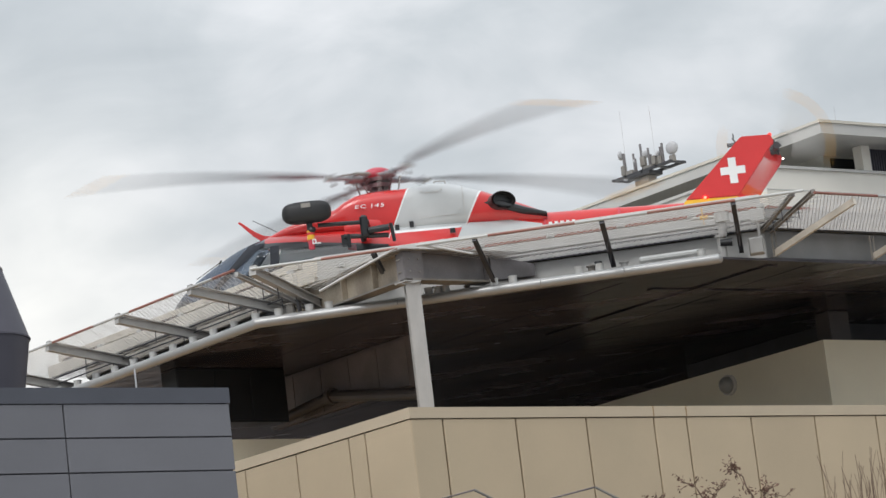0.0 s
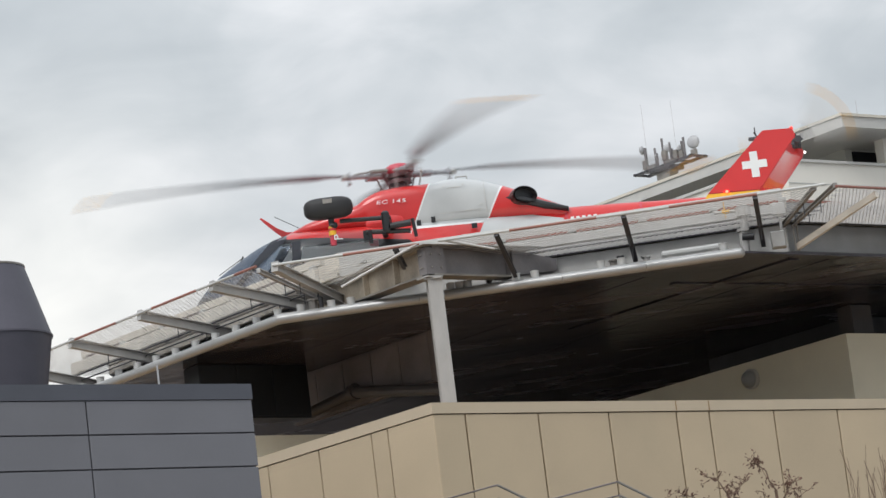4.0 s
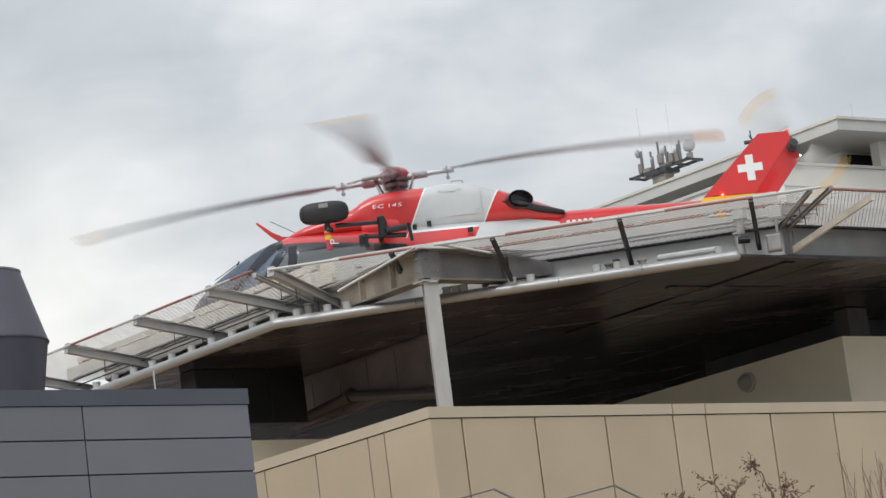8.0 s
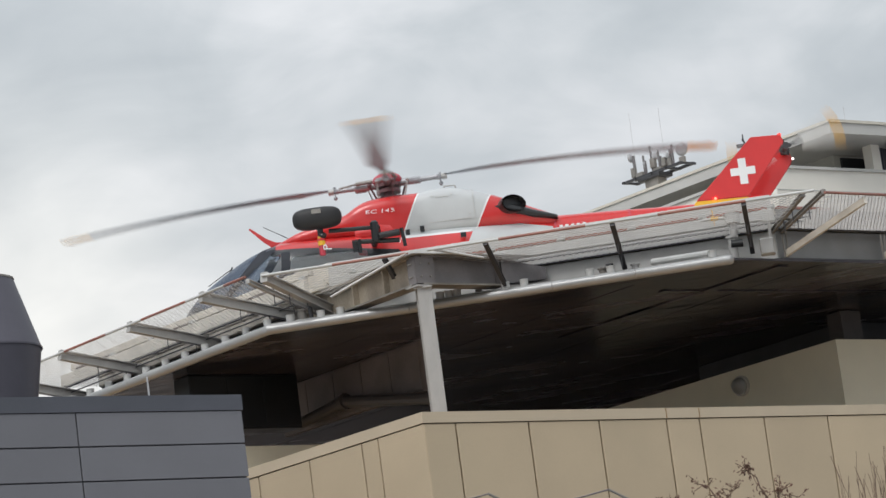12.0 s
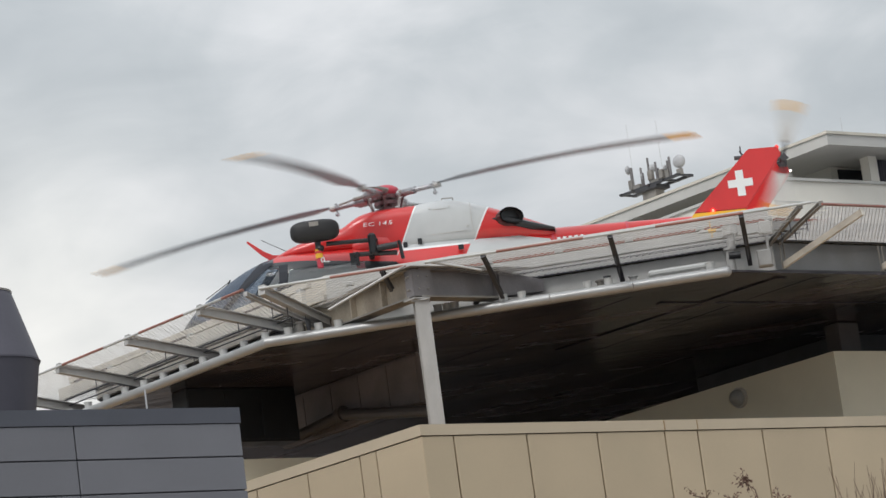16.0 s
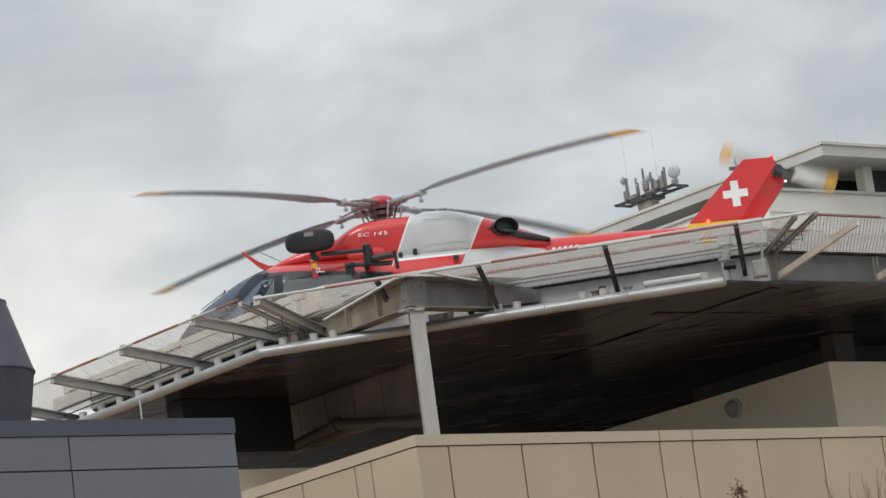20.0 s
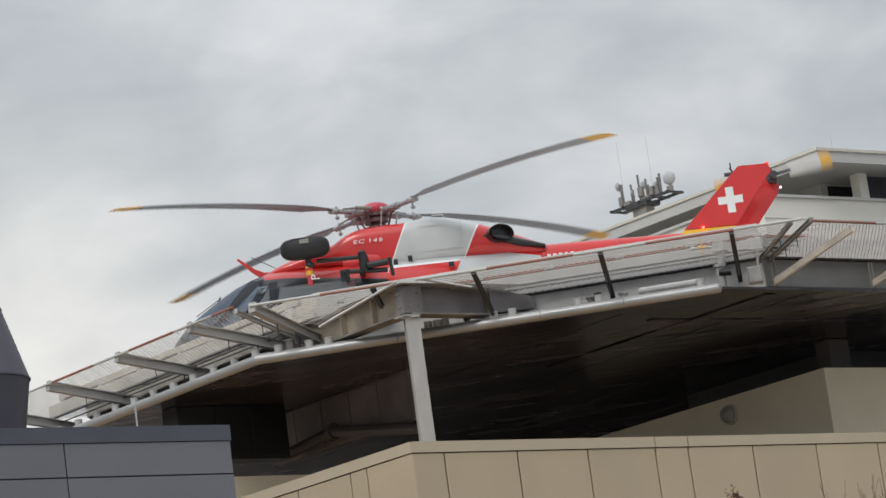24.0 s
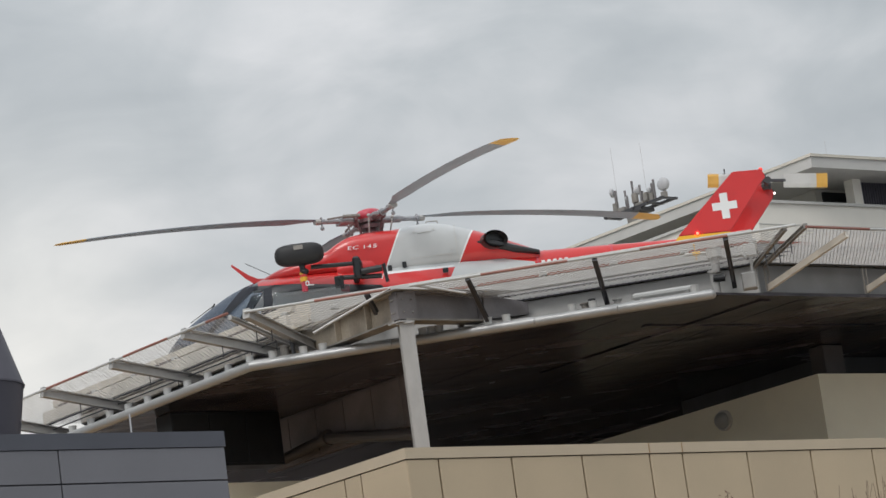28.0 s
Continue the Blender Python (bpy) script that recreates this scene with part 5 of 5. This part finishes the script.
def roof_fittings():
    cut = B()
    for pts in ([(1.76, 2.26), (2.03, 2.29), (2.15, 2.39), (2.37, 2.63), (2.345, 2.65), (2.10, 2.445), (1.95, 2.36), (1.76, 2.34)],):
        a = [cut.verts.new((x, 0.012, z)) for x, z in pts]
        b = [cut.verts.new((x, -0.012, z)) for x, z in pts]
        cut.faces.new(a)
        cut.faces.new(b[::-1])
        for i in range(len(a)):
            cut.faces.new((a[i], a[(i + 1) % len(a)], b[(i + 1) % len(a)], b[i]))
    bmesh.ops.recalc_face_normals(cut, faces=cut.faces)
    part("wire_cutter", cut, M_RED, HELI, "red wire cutter above the cockpit")
    part("roof_antenna", tube(B(), (1.70, 0.1, 2.36), (2.12, 0.1, 2.62), 0.006, 5), M_DARKSTEEL, HELI)
    # lettering of the type on the cowling, in the built-in font
    side = Matrix.Translation((0.17, 0.653, 2.515)) @ Matrix.Rotation(math.pi, 4, "Z") @ Matrix.Rotation(radians(82), 4, "X") @ Matrix.Rotation(radians(-2), 4, "Z") @ Matrix.Diagonal((1.72, 1, 1, 1))
    for ch, dx in (("E", -0.121), ("C", -0.062), ("1", 0.020), ("4", 0.068), ("5", 0.121)):
        cu = bpy.data.curves.new("letter", "FONT")
        cu.body, cu.size, cu.extrude, cu.align_x, cu.align_y, cu.shear = ch, 0.09, 0.002, "CENTER", "CENTER", 0.1
        me = bpy.data.meshes.new_from_object(bpy.data.objects.new("letter", cu))
        me.materials.append(M_WHITE)
        ob = new("letter", me)
        ob.parent = HELI
        ob.matrix_basis = side @ Matrix.Translation((dx, 0, 0))
    for i in range(5):
        part("registration_bar", box(B(), (-2.735 - 0.095 * i, 0.318 - 0.007 * i, 1.908), (0.055, 0.02, 0.11)), M_WHITE, HELI)


roof_fittings()


# main rotor: hub with four blades, turning anticlockwise seen from above
def main_rotor():
    hub = B()
    prism(hub, (0, 0, -0.42), (0, 0, 0.02), disc(0.09, 16))
    prism(hub, (0, 0, -0.30), (0, 0, -0.24), disc(0.24, 20))
    prism(hub, (0, 0, -0.16), (0, 0, -0.10), disc(0.20, 20))
    prism(hub, (0, 0, -0.06), (0, 0, 0.08), disc(0.22, 20))
    for k in range(4):
        m = Matrix.Rotation(k * math.pi / 2, 3, "Z")
        tube(hub, m @ Vector((0.20, 0.06, -0.26)), m @ Vector((0.30, 0.10, 0.0)), 0.018, 6)
        ball(hub, m @ Vector((0.30, 0.12, 0.0)), 0.045, (1, 1, 1), 8)
    rotor = part("main_rotor", hub, M_HUB, HELI, "greasy dark red rotor hub")
    cap = B()
    ball(cap, (0, 0, 0.06), 0.25, (1, 1, 0.52), 18)
    smooth(part("rotor_cap", cap, M_RED_DULL, rotor, "red dome cap"))
    grip = B()
    prism(grip, (0.15, 0, 0), (0.55, 0, 0), disc(0.068, 12, 0.9))
    prism(grip, (0.55, 0, 0), (0.98, 0, 0), disc(0.044, 10, 0.9))
    box(grip, (0.86, 0, 0.0), (0.07, 0.15, 0.07), None, 0.015)
    box(grip, (0.45, -0.12, -0.02), (0.2, 0.1, 0.06), None, 0.01)
    tube(grip, (0.88, 0.02, -0.11), (0.88, 0.02, 0.0), 0.012, 6)
    ball(grip, (0.88, 0.02, -0.115), 0.036, (1, 1, 1), 10)
    ball(grip, (0.88, 0.02, 0.06), 0.024, (1, 1, 1), 8)
    g = part("blade_grip", grip, M_GRIP, rotor)
    link = tube(ball(tube(B(), (0.26, -0.16, -0.28), (0.34, -0.17, 0.0), 0.014, 6), (0.34, -0.17, 0.0), 0.03, (1, 1, 1), 8), (0.34, -0.17, 0.0), (0.42, -0.06, 0.0), 0.016, 6)
    g2 = part("pitch_link", link, M_STEEL, rotor, "bright steel pitch link")
    damp = tube(tube(B(), (0.24, 0.15, 0.05), (0.52, 0.11, 0.05), 0.032, 10), (0.52, 0.11, 0.05), (0.80, 0.09, 0.02), 0.016, 8)
    g3 = part("damper", damp, M_STEEL_OLD, rotor)
    cuff = prism(B(), (0.90, 0, 0), (0.99, 0, 0), disc(0.07, 12, 0.7))
    g4 = part("blade_cuff", cuff, M_STEEL, rotor, "pale metal blade cuff")

    def droop(r):
        return 0.045 * r - 0.0145 * r * r

    secs = []
    for i in range(19):
        r = 5.48 if i == 18 else 5.37 if i == 17 else 0.95 + (4.98 - 0.95) * i / 16
        ch = 0.11 if i == 0 else 0.19 if i == 1 else 0.32
        if i > 16:
            ch = 0.28 if i == 17 else 0.13
        th = ch * (0.20 if i < 2 else 0.11)
        tw = radians(6 - 11 * r / 5.5)
        prof = [(-0.27, 0), (-0.2, 0.35), (0.0, 0.5), (0.35, 0.28), (0.73, 0.02), (0.35, -0.22), (0.0, -0.4), (-0.2, -0.3)]
        sec = []
        for a, c in prof:
            y, z = -a * ch, c * th
            sec.append(Vector((r, y * math.cos(tw) - z * math.sin(tw), y * math.sin(tw) + z * math.cos(tw) + droop(r))))
        secs.append(sec)
    blade = smooth(part("blade", loft(secs[:17]), M_BLADE, rotor, "dark grey rotor blade"), 50)
    tip = smooth(part("blade_tip", loft(secs[16:18]), M_TIP, rotor, "faded yellow blade tip"), 50)
    edge = []
    for sec in secs[:17]:
        mid = (sec[7] + sec[1]) / 2
        edge.append([mid + (sec[k] - mid) * 1.07 + Vector((0, 0.004, 0)) for k in (5, 6, 7, 0, 1)])
    strip = part("erosion_strip", loft(edge), M_BLADE, rotor, "grey metal leading edge strip")
    end = smooth(part("blade_end", loft(secs[17:]), M_TIP, rotor), 50)
    for k in range(1, 4):
        for o in (g, g2, g3, g4, blade, tip, strip, end):
            c = o.copy()
            scene.collection.objects.link(c)
            c.matrix_basis = Matrix.Rotation(k * math.pi / 2, 4, "Z")
    mast = B()
    prism(mast, (0, 0, 2.70), (0, 0, HZ - 0.30), disc(0.14, 16))
    for x, y in ((0.2, 0.12), (0.2, -0.12), (-0.22, 0.1)):
        tube(mast, (x, y, 2.75), (x * 0.9, y, HZ - 0.28), 0.025, 6)
    part("mast", mast, M_WHITE, HELI, "pale mast with control rods")
    part("swashplate", prism(B(), (0, 0, HZ - 0.36), (0, 0, HZ - 0.30), disc(0.23, 20)), M_DARKSTEEL, HELI)
    return rotor


def tail_rotor():
    hub = B()
    prism(hub, (0, -0.06, 0), (0, 0.08, 0), disc(0.06, 12))
    box(hub, (0, 0.03, 0), (0.60, 0.04, 0.05), None, 0.01)
    rotor = part("tail_rotor", hub, M_DARKSTEEL, HELI, "dark tail rotor hub")
    for sgn in (1, -1):
        for x0, x1, mat_, nm in ((0.26, 0.80, M_RAILWHITE, "tail_blade"), (0.80, 0.98, M_TIP, "tail_blade_tip")):
            bm = B()
            prism(bm, (sgn * x0, 0.03, 0), (sgn * x1, 0.03, 0), [(-0.012, -0.115), (0.012, -0.07), (0.014, 0.055), (0.0, 0.12), (-0.012, 0.055)])
            part(nm, bm, mat_, rotor)
    return rotor


ROTOR = main_rotor()
TAIL = tail_rotor()


# ---- what stands in front of the wall: balcony railings and shrubs ----
def balcony_rail(c, left, right, drop):
    """A steel railing with a level length and a length that goes down beside a stair."""
    r = thing("stair_railing", "galvanised stair railing with upright bars before the wall", "railing", "stair railings")
    c = Vector(c)
    a, b = c + V * left, c + U * right + Vector((0, 0, -drop))
    part("handrail", tube(B(), c, a, 0.009), M_BACKWALL, r)
    part("stair_handrail", tube(B(), c, b, 0.013), M_STEEL_OLD, r)
    dz = Vector((0, 0, -0.13))
    part("mid_rail", tube(B(), c + dz, a + dz, 0.008), M_BACKWALL, r)
    part("stair_mid_rail", tube(B(), c + dz, b + dz, 0.011), M_STEEL_OLD, r)
    n = int(left / 0.11)
    for i in range(n + 1):
        p = c + dz + V * (0.11 * i)
        part("bar", tube(B(), p, p + Vector((0, 0, -0.8)), 0.009, 5), M_STEEL_OLD, r)
    n = int(right / 0.11)
    for i in range(1, n + 1):
        p = (c + dz).lerp(b + dz, i / n)
        part("bar", tube(B(), p, p + Vector((0, 0, -0.8)), 0.009, 5), M_RAILWHITE, r)


def leaf(bm, c, s, rng):
    a = Vector((rng.uniform(-1, 1), rng.uniform(-1, 1), rng.uniform(-1, 1))).normalized()
    b = a.orthogonal().normalized()
    n = a.cross(b)
    bm.faces.new([bm.verts.new(c + v) for v in (-a * s, b * s * 0.6 + n * s * 0.2, a * s, -b * s * 0.6 + n * s * 0.2)])


def leafy_shrub(seed, y=12.0):
    """Long stems whose upper ends bend over and carry small clusters of leaves."""
    rng = random.Random(seed)
    ob = thing("shrub", "leafy russet shrub growing before the wall", "shrub")
    bm, lv = B(), B()
    # foot, bend and tip of each branch: x and height
    for foot, bend, tip, n in (((-0.22, 0.0), (-0.26, 2.88), (-0.34, 3.02), 12), ((-0.2, 0.0), (-0.235, 2.84), (-0.18, 2.90), 9), ((-0.36, 0.0), (-0.44, 2.88), (-0.515, 2.965), 11),
                               ((-0.34, 0.0), (-0.43, 2.86), (-0.355, 2.935), 9), ((-0.40, 0.0), (-0.52, 2.85), (-0.665, 2.925), 9), ((-0.25, 0.0), (-0.30, 2.80), (-0.31, 2.88), 6), ((-0.2, 0.0), (-0.20, 2.80), (-0.14, 2.86), 5)):
        f, b, t = (Vector((p[0] - 0.005, y + rng.uniform(-0.05, 0.05), max(p[1] - 0.022, 0.0))) for p in (foot, bend, tip))
        twig_pts = [b]
        prism(bm, f, b, disc(0.006, 6), caps=False)
        for k in range(1, 6):
            u = k / 5
            q = b.lerp(t, u) + Vector((rng.uniform(-1, 1), rng.uniform(-1, 1), rng.uniform(-1, 1))) * 0.006 + Vector((0, 0, 0.02 * math.sin(math.pi * u)))
            prism(bm, twig_pts[-1], q, disc(0.0034 * (1.2 - u), 5), caps=False)
            twig_pts.append(q)
        for k in range(int(n * 1.5)):
            u = rng.uniform(0.0, 1.0) * 4.99
            p = twig_pts[int(u)].lerp(twig_pts[int(u) + 1], u - int(u))
            e = Vector((rng.uniform(-1, 1), rng.uniform(-0.5, 0.5), rng.uniform(-0.5, 1))).normalized() * rng.uniform(0.015, 0.05)
            prism(bm, p, p + e, disc(0.0014, 4), caps=False)
            for i in range(rng.randint(3, 6)):
                leaf(lv, p + e * rng.uniform(0.4, 1.1) + Vector((rng.gauss(0, 0.006), rng.gauss(0, 0.006), rng.gauss(0, 0.006))), rng.uniform(0.0045, 0.0095), rng)
    tagged(part("twigwork", bm, M_BARK, ob), kind="stuff")
    tagged(part("leaves", lv, M_LEAF, ob), kind="stuff")


def twig_shrub(seed, y=12.0):
    rng = random.Random(seed)
    ob = thing("shrub", "bare shrub of thin upright twigs before the wall", "shrub")
    bm = B()
    for i in range(84):
        x = rng.uniform(0.03, 0.27)
        p = Vector((x * 0.5 + 0.05, y + rng.uniform(-0.08, 0.08), 0.0))
        top = Vector((x + (x - 0.08) * 0.28 + rng.uniform(-0.02, 0.02), p.y, rng.uniform(2.72, 2.90)))
        last = p
        for k in range(1, 9):
            u = k / 8
            q = p.lerp(top, u) + Vector((0.03 * (u * u - u) * rng.uniform(0.4, 1.2), 0, 0))
            r = 0.0042 * (1.0 - u) + 0.0008
            prism(bm, last, q, disc(r, 4), caps=False)
            if k > 6:
                e = (top - p).normalized() * 0.09 + Vector((rng.uniform(-0.03, 0.03), 0, 0))
                prism(bm, q, q + e, disc(0.0009, 3), caps=False)
            last = q
    tagged(part("twigwork", bm, M_BARK, ob), kind="stuff")


balcony_rail((-3.285, 29.7, 5.128), 1.08, 0.63, 0.27)
balcony_rail((-2.133, 29.7, 5.002), 1.08, 0.63, 0.27)
for x, z in ((-3.285, 5.128), (-2.133, 5.002)):
    k = Vector((x, 29.7, 0))
    q = [k - (U + V) * 0.06, k + U * 0.8 - V * 0.06, k + U * 0.8 + V * 1.25, k + V * 1.25 - U * 0.06]
    tagged(part("wall_stair_landing", slab(B(), [(v.x, v.y) for v in q], 0.0, z - 0.92), M_CONC, None), "concrete stair landing before the wall", "landing", kind="structure")
leafy_shrub(4)
twig_shrub(9)


# ---- what moves: both rotors run down ----
# seconds and turn of the main rotor in degrees
TURN = [
    (0, 124.3), (1, 902.2), (2, 1660.5), (3, 2388.5), (6, 4430.0), (7, 5019.0),
    (8, 5574.2), (9, 6094.5), (10, 6583.2), (11, 7039.0), (12, 7469.5), (15, 8572.5),
    (16, 8889.0), (17, 9174.9), (18, 9431.0), (19, 9656.9), (20, 9860.0), (21, 10031.5),
    (24, 10394.7), (25, 10467.5), (26, 10515.6), (27, 10542.6), (28, 10556.4),
]


def turned(t):
    """The main rotor's turn at t, gliding through the rows of TURN."""
    ts, vs = [r[0] for r in TURN], [r[1] for r in TURN]
    k = min(max(sum(1 for a in ts if a <= t) - 1, 0), len(ts) - 2)
    slope = []
    for i in (k, k + 1):
        a, b = max(i - 1, 0), min(i + 1, len(ts) - 1)
        slope.append((vs[b] - vs[a]) / (ts[b] - ts[a]))
    w = ts[k + 1] - ts[k]
    u = (t - ts[k]) / w
    return ((2 * u ** 3 - 3 * u * u + 1) * vs[k] + (u ** 3 - 2 * u * u + u) * w * slope[0]
            + (3 * u * u - 2 * u ** 3) * vs[k + 1] + (u ** 3 - u * u) * w * slope[1])


TAIL_RATIO, TAIL_START = 5.663, 166.7


def motions():
    tilt = pose(0, 0, HZ, 0, 0.8, 0)
    main, small = [], []
    for k in range(28 * FPS + 1):
        t = k / FPS
        a = turned(t)
        main.append((t, tilt @ pose(0, 0, 0, 0, 0, a)))
        small.append((t, pose(-6.56, 0.36, 2.765, 0, -(TAIL_RATIO * a + TAIL_START), 0)))
    walk(ROTOR, main)
    walk(TAIL, small)


motions()
